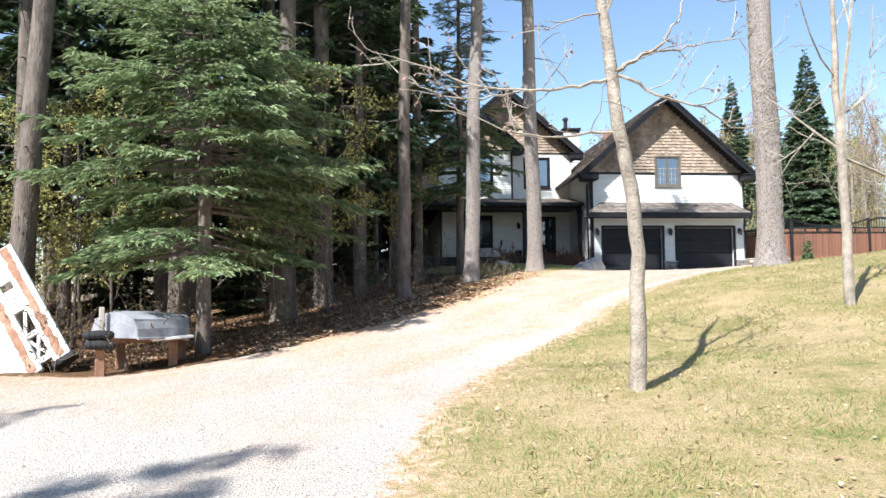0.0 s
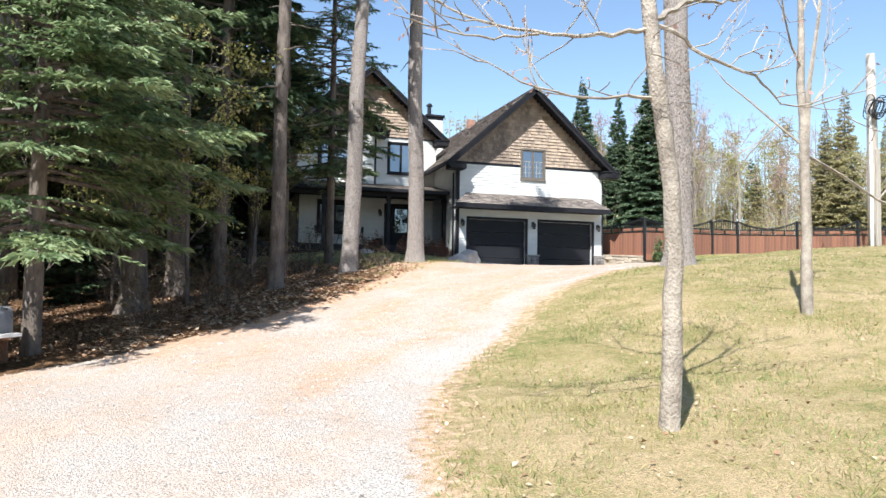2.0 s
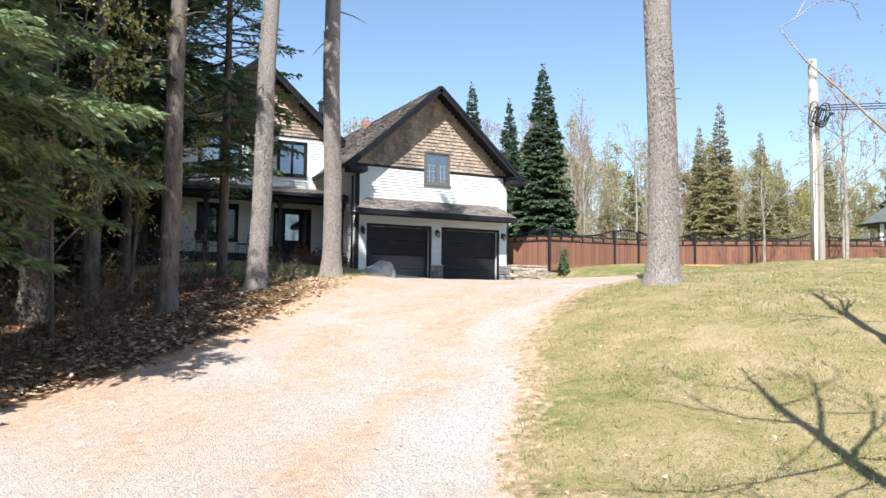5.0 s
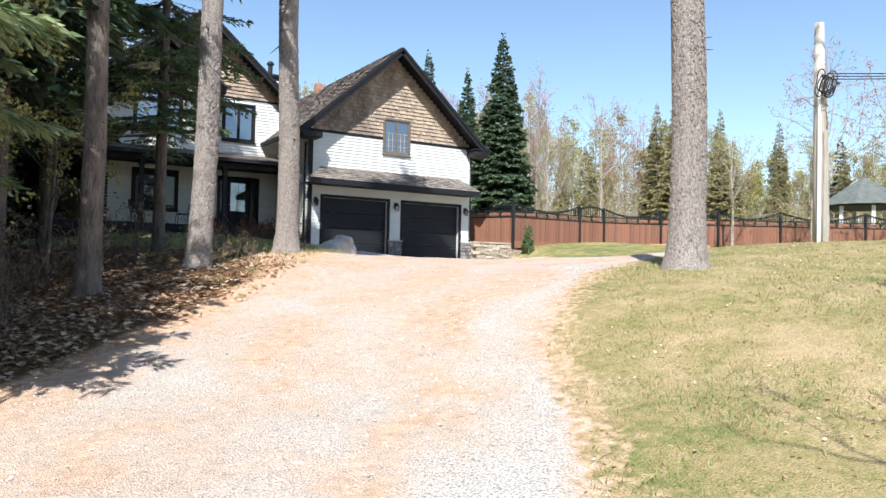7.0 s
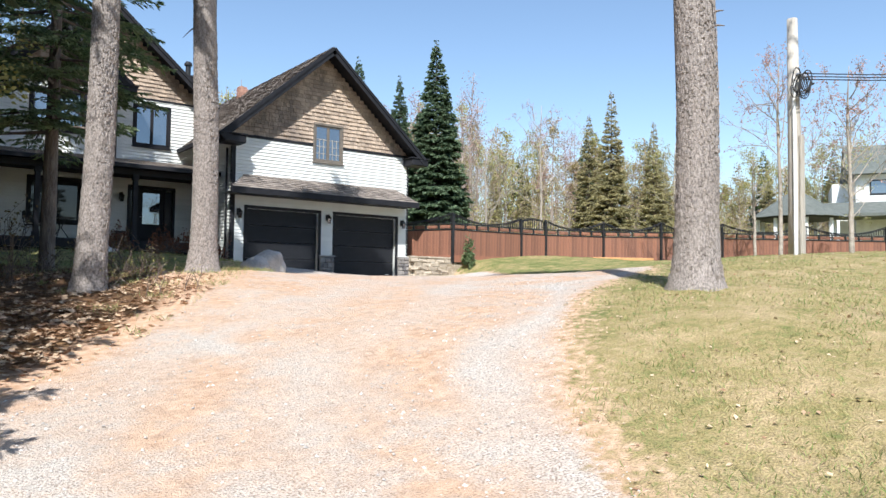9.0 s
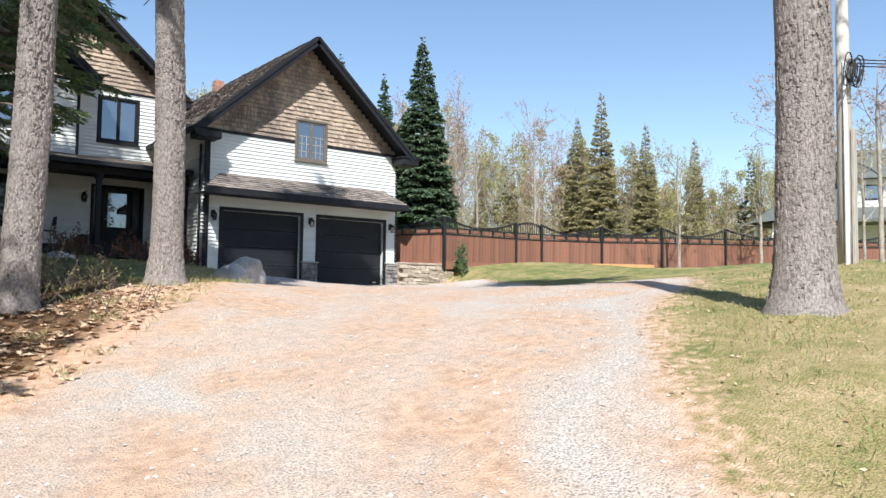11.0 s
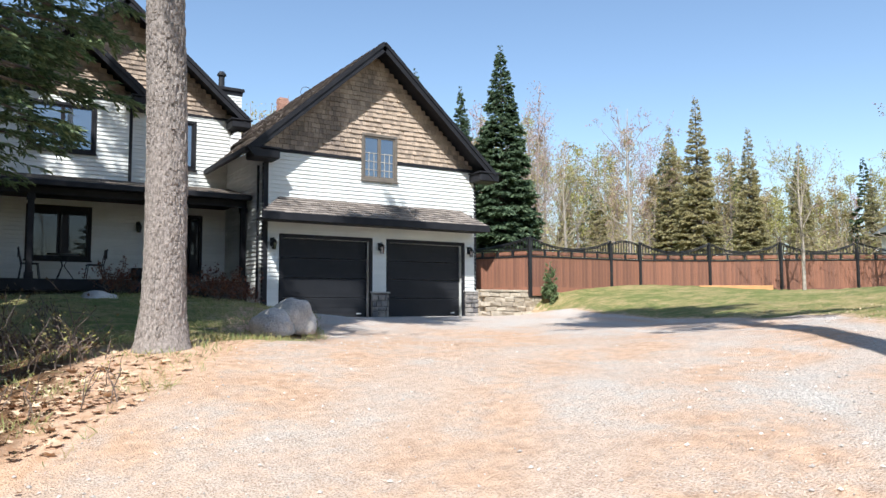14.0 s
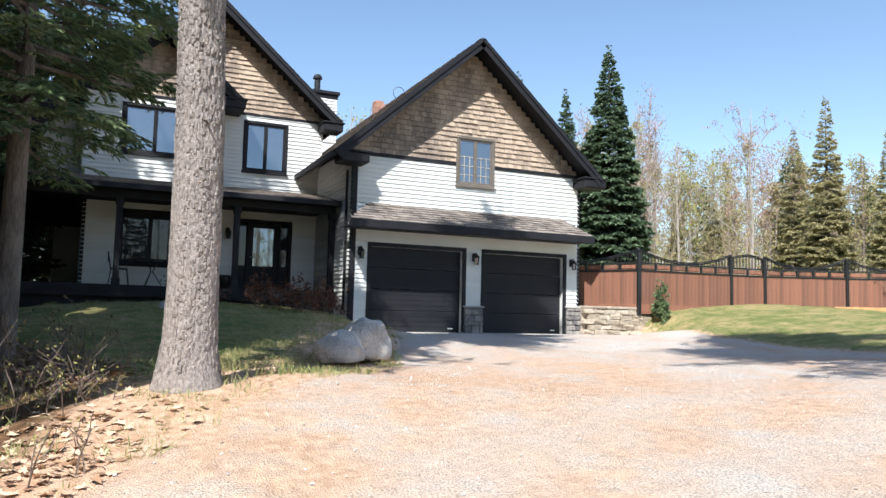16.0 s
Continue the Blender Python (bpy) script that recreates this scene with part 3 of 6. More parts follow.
window(garage, 10.13, 11.19, 4.21, 5.49, GY + 0.0, M_WINF, 2, bars=True)

# skirt roof over the doors
sk = part("skirt_roof", bmesh.new(), M_TRIM, garage)
bmk = bmesh.new()
pv = [(6.72, 32.12, 2.86), (14.12, 32.12, 2.86), (13.62, 32.995, 3.42), (7.5, 32.995, 3.42), (6.72, 32.12, 2.80), (14.12, 32.12, 2.80), (13.62, 32.995, 2.80), (7.5, 32.995, 2.80)]
vv = [bmk.verts.new(p) for p in pv]
for f in ((0, 1, 2, 3), (7, 6, 5, 4), (0, 4, 5, 1), (1, 5, 6, 2), (2, 6, 7, 3), (3, 7, 4, 0)):
    bmk.faces.new([vv[i] for i in f])
bmesh.ops.recalc_face_normals(bmk, faces=bmk.faces)
bmk.to_mesh(sk.data)
bmk.free()
skv = Vector((0, 0.875, 0.56))
skl = skv.length
skn = Vector((0, -0.56, 0.875)).normalized()
courses("skirt_shingle", Vector((6.72, 32.10, 2.862)), (1, 0, 0), skv.normalized(), skn, 7.4, skl, 0.145, 0.02, M_ROOF, sk, limits=lambda v: (0.78 * v / skl, 7.4 - 0.5 * v / skl), piece=(0.2, 0.34), seed=8)
part("skirt_fascia", cube(6.70, 14.14, 32.06, 32.118, 2.66, 2.87, 0.012), M_TRIM, garage)
part("skirt_soffit", cube(6.74, 14.10, 32.12, 32.995, 2.70, 2.72), M_TRIM, garage)
part("frieze_board", cube(GX0 + 0.12, GX1 - 0.06, GY - 0.03, GY - 0.024, 2.42, 2.70), M_SIDING, garage)

for k, (a, b) in enumerate((D1, D2)):
    e = empty("garage_door", (a + b) / 2, GY, 0, "closed charcoal sectional garage door with flat panels", "garage door", "garage doors")
    w = (b - a) / 2
    for s in range(4):
        z0, z1 = 0.02 + s * DTOP / 4, 0.012 + (s + 1) * DTOP / 4
        p = part("door_panel", cube(-w + 0.01, w - 0.01, 0.12, 0.16, z0, z1, 0.006), M_DOOR, e)
        part("ribs", (lambda bm: [box(bm, -w + 0.05, w - 0.05, 0.114, 0.121, z0 + t, z0 + t + 0.008) for t in (0.14, 0.28, 0.42)] and bm)(bmesh.new()), M_DOOR, p)
    part("bottom_seal", cube(-w, w, 0.11, 0.165, 0.0, 0.019), M_RUBBER, e)
    bm = bmesh.new()
    box(bm, -w - 0.11, -w - 0.001, -0.045, 0.11, 0.012, DTOP + 0.11, 0.006)
    box(bm, w + 0.001, w + 0.11, -0.045, 0.11, 0.012, DTOP + 0.11, 0.006)
    box(bm, -w, w, -0.045, 0.11, DTOP + 0.001, DTOP + 0.11, 0.006)
    part("door_casing", bm, M_TRIM, e)
    part("lift_handle", cube(w - 0.35, w - 0.2, 0.10, 0.125, 0.10, 0.13, 0.005), M_WHITE, e)
lan = lantern(7.30, GY - 0.03, 2.12)
for x in (10.67, 13.93):
    copy_thing(lan, pose(x, GY - 0.03, 2.12))


def stone_pier(x0, x1, z1, y=GY):
    e = empty("stone_pier", (x0 + x1) / 2, y, 0, "low grey fieldstone pier below the siding", "pier", "garage piers")
    part("core", cube(-(x1 - x0) / 2, (x1 - x0) / 2, -0.06, 0.05, 0, z1), M_STONE, e)
    part("stone_cap", cube(-(x1 - x0) / 2 - 0.04, (x1 - x0) / 2 + 0.04, -0.12, 0.05, z1, z1 + 0.05, 0.012), M_CONC, e)
    rnd = random.Random(int(x0 * 10))
    z = 0.0
    while z < z1 - 0.05:
        h = min(rnd.uniform(0.11, 0.2), z1 - z)
        x = -(x1 - x0) / 2
        while x < (x1 - x0) / 2 - 0.03:
            w = min(rnd.uniform(0.14, 0.3), (x1 - x0) / 2 - x)
            part("stone", cube(x + 0.008, x + w - 0.008, -0.10 - rnd.uniform(0, 0.03), -0.05, z + 0.008, z + h - 0.008, 0.018), M_STONE, e)
            x += w
        z += h
    return e


stone_pier(D1[1] + 0.06, D2[0] - 0.06, 0.72)
stone_pier(D2[1] + 0.10, GX1 + 0.07, 0.78)

# ---- the house: main block and porch ----
HY = 36.6
main = empty("main_house", 3.5, HY, 1, "two-storey white house with dark trim and shingled gables", "house")
main.matrix_world = Matrix()
PF = 1.05
low_holes = [(1.56, 3.07, 1.74, 3.14), (4.74, 6.22, PF, 3.08)]
wall_with_holes("ground_floor_wall", 0.57, 7.04, HY, HY + 0.25, 0, 3.9, low_holes, M_SIDING, main)
wall_with_holes("upper_wall", 4.1, 7.15, HY, HY + 0.25, 3.902, 6.3, [(4.83, 5.98, 4.66, 6.05)], M_SIDING, main)
wall_with_holes("bay_wall", 0.5, 4.1, 36.25, 36.5, 3.7, 6.5, [(1.49, 3.07, 4.79, 6.05)], M_SIDING, main)
part("bay_side", cube(3.9, 4.1, 36.5, 36.6, 3.7, 6.5), M_SIDING, main)
part("bay_side", cube(0.5, 0.7, 36.5, 38, 3.7, 6.5), M_SIDING, main)
part("upper_wall_back", cube(-0.6, 0.5, 37.4, 37.6, 3.6, 6.2), M_SIDING, main)
part("side_wall", cube(0.57, 0.77, HY + 0.25, 46, 0, 3.6), M_SIDING, main)
part("side_wall", cube(-0.6, -0.4, 37.6, 46, 3.6, 5.3), M_SIDING, main)
part("back_wall", cube(-0.6, 7.05, 46.001, 46.2, 0, 6.3), M_SIDING, main)
part("upper_floor", cube(-0.6, 7.0, 37.61, 46, 3.5, 3.6), M_TRIM, main)
courses("lap_siding", (0.57, HY - 0.002, PF), (1, 0, 0), (0, 0, 1), (0, -1, 0), 6.45, 2.5, 0.118, 0.032, M_SIDING, main, holes=[(a - 0.67, b - 0.47, c - PF - 0.1, d - PF + 0.1) for a, b, c, d in low_holes], seed=11)
courses("lap_siding", (4.1, HY - 0.002, 3.9), (1, 0, 0), (0, 0, 1), (0, -1, 0), 3.0, 2.45, 0.118, 0.032, M_SIDING, main, holes=[(0.63, 1.98, 0.66, 2.25)], seed=12)
courses("lap_siding", (0.5, 36.248, 3.9), (1, 0, 0), (0, 0, 1), (0, -1, 0), 3.6, 2.5, 0.118, 0.032, M_SIDING, main, holes=[(0.89, 2.67, 0.79, 2.25)], seed=13)
courses("lap_siding", (-0.6, 37.398, 3.6), (1, 0, 0), (0, 0, 1), (0, -1, 0), 1.1, 2.6, 0.118, 0.032, M_SIDING, main, seed=14)
gable_wall("big_gable", -0.5, 7.15, 3.85, 6.302, 6.32, 9.28, HY, HY + 0.25, M_SHAKE, main)
gable_wall("bay_gable", 0.5, 4.1, 2.3, 6.502, 6.55, 8.1, 36.25, 36.5, M_SHAKE, main)
courses("cedar_shingle", (-0.5, HY - 0.004, 6.36), (1, 0, 0), (0, 0, 1), (0, -1, 0), 7.65, 2.9, 0.145, 0.036, M_SHAKE, main, limits=gable_limits(3.85, -0.5, 6.36, 9.3, 0.86), piece=(0.09, 0.2), seed=15)
courses("cedar_shingle", (0.5, 36.246, 6.42), (1, 0, 0), (0, 0, 1), (0, -1, 0), 3.6, 1.7, 0.145, 0.036, M_SHAKE, main, limits=gable_limits(2.3, 0.5, 6.42, 8.15, 0.86), piece=(0.09, 0.2), seed=16)
part("belt_board", cube(4.1, 7.1, HY - 0.04, HY - 0.003, 6.28, 6.37, 0.006), M_TRIM, main)
part("belt_board", cube(0.5, 4.1, 36.21, 36.247, 6.35, 6.43, 0.006), M_TRIM, main)
part("corner_board", cube(4.04, 4.13, 36.21, 36.6, 3.8, 6.5), M_TRIM, main)
part("corner_board", cube(0.49, 0.57, 36.21, 36.3, 3.8, 6.5), M_SIDING, main)
part("corner_board", cube(0.55, 0.66, HY - 0.03, HY + 0.1, PF, 3.5), M_TRIM, main)
gable_roof(main, 3.85, 9.52, -1.1, 9.52 - 4.95 * 0.87, 7.5, 9.52 - 3.65 * 0.87, 36.0, 46.4, seed=21)
gable_roof(main, 2.3, 8.42, 0.1, 8.42 - 2.2 * 0.87, 4.52, 8.42 - 2.22 * 0.87, 35.65, 38.2, seed=23)
for xa, xb, y, z in ((7.0, 7.62, 35.95, 5.98), (4.02, 4.62, 35.6, 6.2)):
    e = part("cornice_return", cube(xa, xb, y, 36.6, z, z + 0.24, 0.03), M_TRIM, main)
    part("return_cap", cube(xa - 0.04, xb + 0.04, y - 0.04, 36.6, z + 0.241, z + 0.29, 0.01), M_TRIM, e)
window(main, 4.83, 5.98, 4.66, 6.05, HY, M_TRIM, 2)
window(main, 1.49, 3.07, 4.79, 6.05, 36.25, M_TRIM, 2)
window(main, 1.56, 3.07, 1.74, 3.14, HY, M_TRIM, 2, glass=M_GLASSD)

# chimney
chim = empty("chimney", 8.15, 40.6, 6.2, "square siding-clad chimney with a dark cap and flue", "chimney")
chim.matrix_world = Matrix()
part("stack", cube(7.75, 8.6, 40.2, 41.0, 5.0, 8.35), M_SIDING, chim)
courses("lap_siding", (7.75, 40.198, 6.6), (1, 0, 0), (0, 0, 1), (0, -1, 0), 0.85, 1.75, 0.118, 0.032, M_SIDING, chim, seed=31)
part("cap", cube(7.66, 8.69, 40.1, 41.1, 8.352, 8.48, 0.02), M_TRIM, chim)
part("cap_band", cube(7.72, 8.63, 40.16, 41.04, 8.20, 8.351, 0.02), M_TRIM, chim)
part("flue", tube(bmesh.new(), [(7.95, 40.6, 8.48), (7.95, 40.6, 9.05)], [0.11, 0.11], 12), M_BLACK, chim)
part("flue_cap", tube(bmesh.new(), [(7.95, 40.6, 9.0), (7.95, 40.6, 9.06), (7.95, 40.6, 9.16)], [0.17, 0.17, 0.1], 12), M_BLACK, chim)

bch = empty("brick_chimney", 10.1, 39.95, 7.5, "short orange brick chimney stub on the garage roof", "chimney")
part("core", cube(-0.15, 0.15, -0.15, 0.15, -0.2, 0.80), M_BRICK, bch)
for k in range(10):
    for u in (-0.5, 0.5):
        o = 0.0 if k % 2 else 0.05
        part("brick", cube(u * 0.18 - 0.085 + o, u * 0.18 + 0.085 + o, -0.17, -0.145, -0.01 + k * 0.08, 0.06 + k * 0.08, 0.006), M_BRICK, bch)
        part("brick", cube(-0.17, -0.145, u * 0.17 - 0.08 + o, u * 0.17 + 0.08 + o, -0.01 + k * 0.08, 0.06 + k * 0.08, 0.006), M_BRICK, bch)

# porch
porch = empty("porch", 3, 35, PF, "deep covered front porch with a dark deck, posts and low roof", "porch")
porch.matrix_world = Matrix()
for k in range(17):
    y = 34.2 + k * 0.142
    part("deck_board", cube(-2.6, 7.03, y, y + 0.136, PF - 0.035, PF - 0.002), M_TRIM, porch)
for k in range(22):
    x = -2.6 + k * 0.142
    part("deck_board", cube(x, x + 0.136, 36.63, 43, PF - 0.035, PF - 0.002), M_TRIM, porch)
part("rim_board", cube(-2.62, 7.03, 34.15, 34.198, PF - 0.30, PF, 0.006), M_TRIM, porch)
part("skirting", cube(-2.58, 7.02, 34.3, 34.34, -0.6, PF - 0.3), M_TRIM, porch)
part("side_skirting", cube(-2.55, -2.5, 34.35, 43, -0.6, PF - 0.04), M_TRIM, porch)
for x, y in ((4.33, 34.4), (1.46, 34.4), (-2.4, 34.4), (6.92, 34.4), (-2.4, 38.5), (-2.4, 42.5)):
    p = part("post", cube(x - 0.075, x + 0.075, y - 0.075, y + 0.075, PF, 3.22, 0.01), M_TRIM, porch)
    part("post_base", cube(x - 0.1, x + 0.1, y - 0.1, y + 0.1, PF, PF + 0.18, 0.01), M_TRIM, p)
    part("post_head", cube(x - 0.1, x + 0.1, y - 0.1, y + 0.1, 3.06, 3.215, 0.01), M_TRIM, p)
part("beam", cube(-2.5, 7.0, 34.32, 34.48, 3.22, 3.42, 0.01), M_TRIM, porch)
part("side_beam", cube(-2.48, -2.32, 34.5, 43, 3.22, 3.42, 0.01), M_TRIM, porch)
bm = bmesh.new()
pts = [(-2.9, 33.95, 3.52), (7.02, 33.95, 3.52), (7.02, 36.24, 4.0), (-2.9, 36.24, 4.0)]
v = [bm.verts.new(p) for p in pts]
w = [bm.verts.new((p[0], p[1], 3.43)) for p in pts]
bm.faces.new(v), bm.faces.new(w[::-1])
for i in range(4):
    bm.faces.new((v[i], v[(i + 1) % 4], w[(i + 1) % 4], w[i]))
bmesh.ops.recalc_face_normals(bm, faces=bm.faces)
part("porch_roof", bm, M_TRIM, porch)
part("side_roof", cube(-2.9, 0.48, 36.26, 43.2, 3.43, 3.58), M_TRIM, porch)
pvv = Vector((0, 2.29, 0.48))
courses("roof_shingle", (-2.9, 33.93, 3.525), (1, 0, 0), pvv.normalized(), Vector((0, -0.48, 2.29)).normalized(), 9.9, pvv.length, 0.15, 0.02, M_ROOF, porch, piece=(0.22, 0.36), seed=41)
part("gutter", cube(-2.95, 7.0, 33.84, 33.948, 3.38, 3.53, 0.02), M_TRIM, porch)
part("ceiling_panel", cube(-2.5, 7.0, 34.5, 36.59, 3.40, 3.425), M_TRIM, porch)

# front door
fd = empty("front_door", 5.48, HY, PF, "dark front door with a tall glass light and side panes", "door")
bm = bmesh.new()
for a in ((-0.83, -0.74, 0, 2.12), (0.74, 0.83, 0, 2.12), (-0.74, 0.74, 2.03, 2.12), (-0.5, -0.44, 0, 2.03), (0.44, 0.5, 0, 2.03)):
    box(bm, a[0], a[1], -0.05, 0.14, a[2], a[3], 0.006)
part("door_frame", bm, M_TRIM, fd)
leaf = part("door_leaf", (lambda b: [box(b, *q) for q in ((-0.435, 0.435, 0.03, 0.08, 0.02, 0.75), (-0.435, 0.435, 0.03, 0.08, 1.88, 2.02), (-0.435, -0.3, 0.03, 0.08, 0.75, 1.88), (0.3, 0.435, 0.03, 0.08, 0.75, 1.88))] and b)(bmesh.new()), M_DOOR, fd)
part("door_glass", cube(-0.3, 0.3, 0.05, 0.058, 0.75, 1.88), M_GLASS, leaf)
for x in (-0.2, 0.2):
    part("raised_panel", cube(x - 0.15, x + 0.15, 0.018, 0.03, 0.14, 0.64, 0.01), M_DOOR, leaf)
part("door_handle", tube(bmesh.new(), [(-0.37, 0.03, 1.0), (-0.37, -0.03, 1.0), (-0.27, -0.03, 1.0)], [0.015] * 3, 6), M_ALU, leaf)
for x in (-0.62, 0.62):
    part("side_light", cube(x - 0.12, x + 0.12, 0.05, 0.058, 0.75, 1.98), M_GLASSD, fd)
    part("side_panel", cube(x - 0.12, x + 0.12, 0.03, 0.07, 0.02, 0.75), M_DOOR, fd)


# ---- fence ----
FENCE = [(14.25, 37.2), (16.28, 32.72), (19.93, 32.58), (21.27, 32.43), (23.85, 31.35), (25.9, 29.75), (28.3, 28.2), (31.6, 26.1), (35, 24), (38.4, 21.9), (41.8, 19.8)]


fence = empty("fence", 16.3, 32.7, 0.93, "red-brown stained board fence with black posts and iron scrollwork on top", "fence")
fence.matrix_world = Matrix()


def unit_mesh(name, bm, material):
    me = bpy.data.meshes.new(name)
    bm.to_mesh(me)
    bm.free()
    me.materials.append(material)
    return me


BOARD = unit_mesh("board", cube(-0.5, 0.5, -0.012, 0.012, 0, 1.02), M_FENCE)
BALUSTER = unit_mesh("baluster", cube(-0.011, 0.011, -0.011, 0.011, 0, 1), M_BLACK)
BLOCK = unit_mesh("rail_block", cube(-0.03, 0.03, -0.03, 0.03, 1.111, 1.289), M_BLACK)


def placed(name, me, parent, m):
    ob = new(name, me)
    ob.parent = parent
    ob.matrix_local = m
    return ob


def fence_panel(a, b, z0, gate=False):
    ax, ay = a
    bx, by = b
    ln = math.hypot(bx - ax, by - ay)
    e = part("fence_panel", cube(0.05, ln - 0.05, -0.03, 0.03, -0.25, 0.04), M_FENCE, fence)
    e.matrix_local = pose(ax, ay, z0, 0, 0, math.degrees(math.atan2(by - ay, bx - ax)))
    n = max(3, round((ln - 0.1) / 0.15))
    w = (ln - 0.1) / n
    for k in range(n):
        placed("board", BOARD, e, Matrix.Translation((0.05 + (k + 0.5) * w, 0, 0.04)) @ Matrix.Diagonal((w * 0.97, 1, 1, 1)))
    for z in (1.06, 1.29):
        part("rail", cube(0.05, ln - 0.05, -0.035, 0.035, z, z + 0.05, 0.006), M_BLACK, e)
    m = max(2, round(ln / 0.62))
    for k in range(m):
        u0, u1 = 0.05 + (ln - 0.1) * k / m, 0.05 + (ln - 0.1) * (k + 1) / m
        part("rail_panel", cube(u0 + 0.06, u1 - 0.06, -0.02, 0.02, 1.125, 1.275, 0.03), M_FENCE, e, "weathered inset panel")
        placed("rail_block", BLOCK, e, Matrix.Translation((u0, 0, 0)))

    def crest(u):
        q = 2 * u / ln - 1
        return 1.36 + (0.42 - 0.12 * q * q if gate else 0.04 + 0.34 * q * q)

    N = 12
    for d in (0.0, -0.05):
        part("top_bar", tube(bmesh.new(), [(0.04 + (ln - 0.08) * i / N, 0, crest(ln * i / N) + d) for i in range(N + 1)], [0.02] * (N + 1), 4), M_BLACK, e)
    c = int(ln / 0.12)
    for i in range(1, c):
        u = ln * i / c
        placed("baluster", BALUSTER, e, Matrix.Translation((u, 0, 1.335)) @ Matrix.Diagonal((1, 1, crest(u) - 1.345, 1)))
    return e


def fence_post(x, y, z0):
    e = part("fence_post", cube(-0.055, 0.055, -0.055, 0.055, -0.3, 1.66, 0.006), M_BLACK, fence)
    e.matrix_local = Matrix.Translation((x, y, z0))
    part("cap", cube(-0.07, 0.07, -0.07, 0.07, 1.661, 1.69, 0.006), M_BLACK, e)
    bm = bmesh.new()
    bmesh.ops.create_uvsphere(bm, u_segments=10, v_segments=7, radius=0.045, matrix=Matrix.Translation((0, 0, 1.73)))
    part("finial", bm, M_BLACK, e, smooth=True)


for i, (a, b) in enumerate(zip(FENCE, FENCE[1:])):
    fence_panel(a, b, 0.93, gate=(i == 2))
for x, y in FENCE[1:]:
    fence_post(x, y, 0.93)
lum = part("timber_edging", cube(22.6, 25.4, 30.3, 30.36, 0.75, 1.06, 0.01), M_LUMBER)
lum.matrix_world = Matrix.Translation((24.0, 30.3, 0)) @ Matrix.Rotation(radians(-28), 4, "Z") @ Matrix.Translation((-24.0, -30.3, 0))
tagged(lum, "fresh orange timber edging board along the fence foot", "edging")

# retaining wall of split blocks
rw = empty("retaining_wall", 15.6, 32.9, 0, "low retaining wall of tan split-face blocks", "wall")
rw.matrix_world = Matrix()
part("core", cube(14.24, 16.75, 32.9, 33.1, -0.2, 0.80), M_BLOCK, rw)
_r = random.Random(4)
for row in range(5):
    x = 14.24 + (0.2 if row % 2 else 0)
    while x < 16.8:
        w = min(_r.uniform(0.36, 0.46), 16.86 - x)
        d = 0.02 * row
        if w > 0.12:
            bm = cube(x + 0.005, x + w - 0.005, 32.72 + d - _r.uniform(0, 0.03), 32.92, 0.0 + row * 0.158, 0.152 + row * 0.158, 0.02)
            for v in bm.verts:
                if v.co.y < 32.85:
                    v.co += Vector((_r.uniform(-0.012, 0.012), _r.uniform(-0.045, 0.03), _r.uniform(-0.022, 0.022)))
            part("block", bm, M_BLOCK, rw)
        x += w
for k in range(6):
    part("coping_stone", cube(14.24 + k * 0.44, 14.67 + k * 0.44, 32.76, 33.12, 0.792, 0.87, 0.015), M_BLOCK, rw)

# ---- service pole ----
pz = ground_z(12.35, 16.4)
pole = empty("utility_pole", 12.35, 16.4, pz, "weathered grey wooden service pole with a coil of black cable", "utility pole")
part("pole_shaft", tube(bmesh.new(), [(0, 0, -0.3), (0.0, 0, 1.2), (-0.03, 0, 2.8), (-0.06, 0, 4.8)], [0.15, 0.14, 0.12, 0.10], 14), M_POLE, pole, smooth=True)
part("conduit", tube(bmesh.new(), [(-0.16, -0.08, -0.2), (-0.16, -0.08, 2.2), (-0.15, -0.06, 3.6)], [0.04, 0.04, 0.03], 8), M_WHITE, pole)
part("side_plank", cube(-0.1, 0.02, -0.19, -0.13, -0.2, 2.4, 0.01), M_POLE, pole)
bm = bmesh.new()
_r = random.Random(17)
for k in range(7):
    r, q, c = _r.uniform(0.16, 0.30), _r.uniform(0.75, 1.25), _r.uniform(-0.36, -0.06)
    tube(bm, [(c + r * math.cos(a) * 0.85 * q + 0.02 * math.sin(3 * a), -0.17 - 0.02 * k, 3.40 + r * math.sin(a + 0.5) / q) for a in [i * math.tau / 14 for i in range(15)]], [0.012] * 15, 5)
for k in range(4):
    tube(bm, [(-0.25 + 0.05 * k, -0.18, 3.16 + 0.03 * k), (0.0, -0.2, 3.14 + 0.05 * k), (0.22, -0.18, 3.32 + 0.03 * k), (0.42 + 0.05 * k, -0.12, 3.56)], [0.012] * 4, 5)
part("cable_coil", bm, M_RUBBER, pole)
bm = bmesh.new()
for k in range(3):
    tube(bm, [(0.0, -0.1, 3.55 + 0.06 * k)] + [(0.3 + 13.7 * s, -0.1 + s * -7.0, 3.6 + 0.06 * k + 1.8 * s - 1.2 * s * (1 - s)) for s in (0.0, 0.1, 0.25, 0.5, 0.75, 1.0)], [0.012] * 7, 5)
part("service_cable", bm, M_RUBBER, pole)
part("bracket", cube(-0.12, 0.16, -0.16, -0.08, 3.60, 3.66, 0.008), M_ALU, pole)


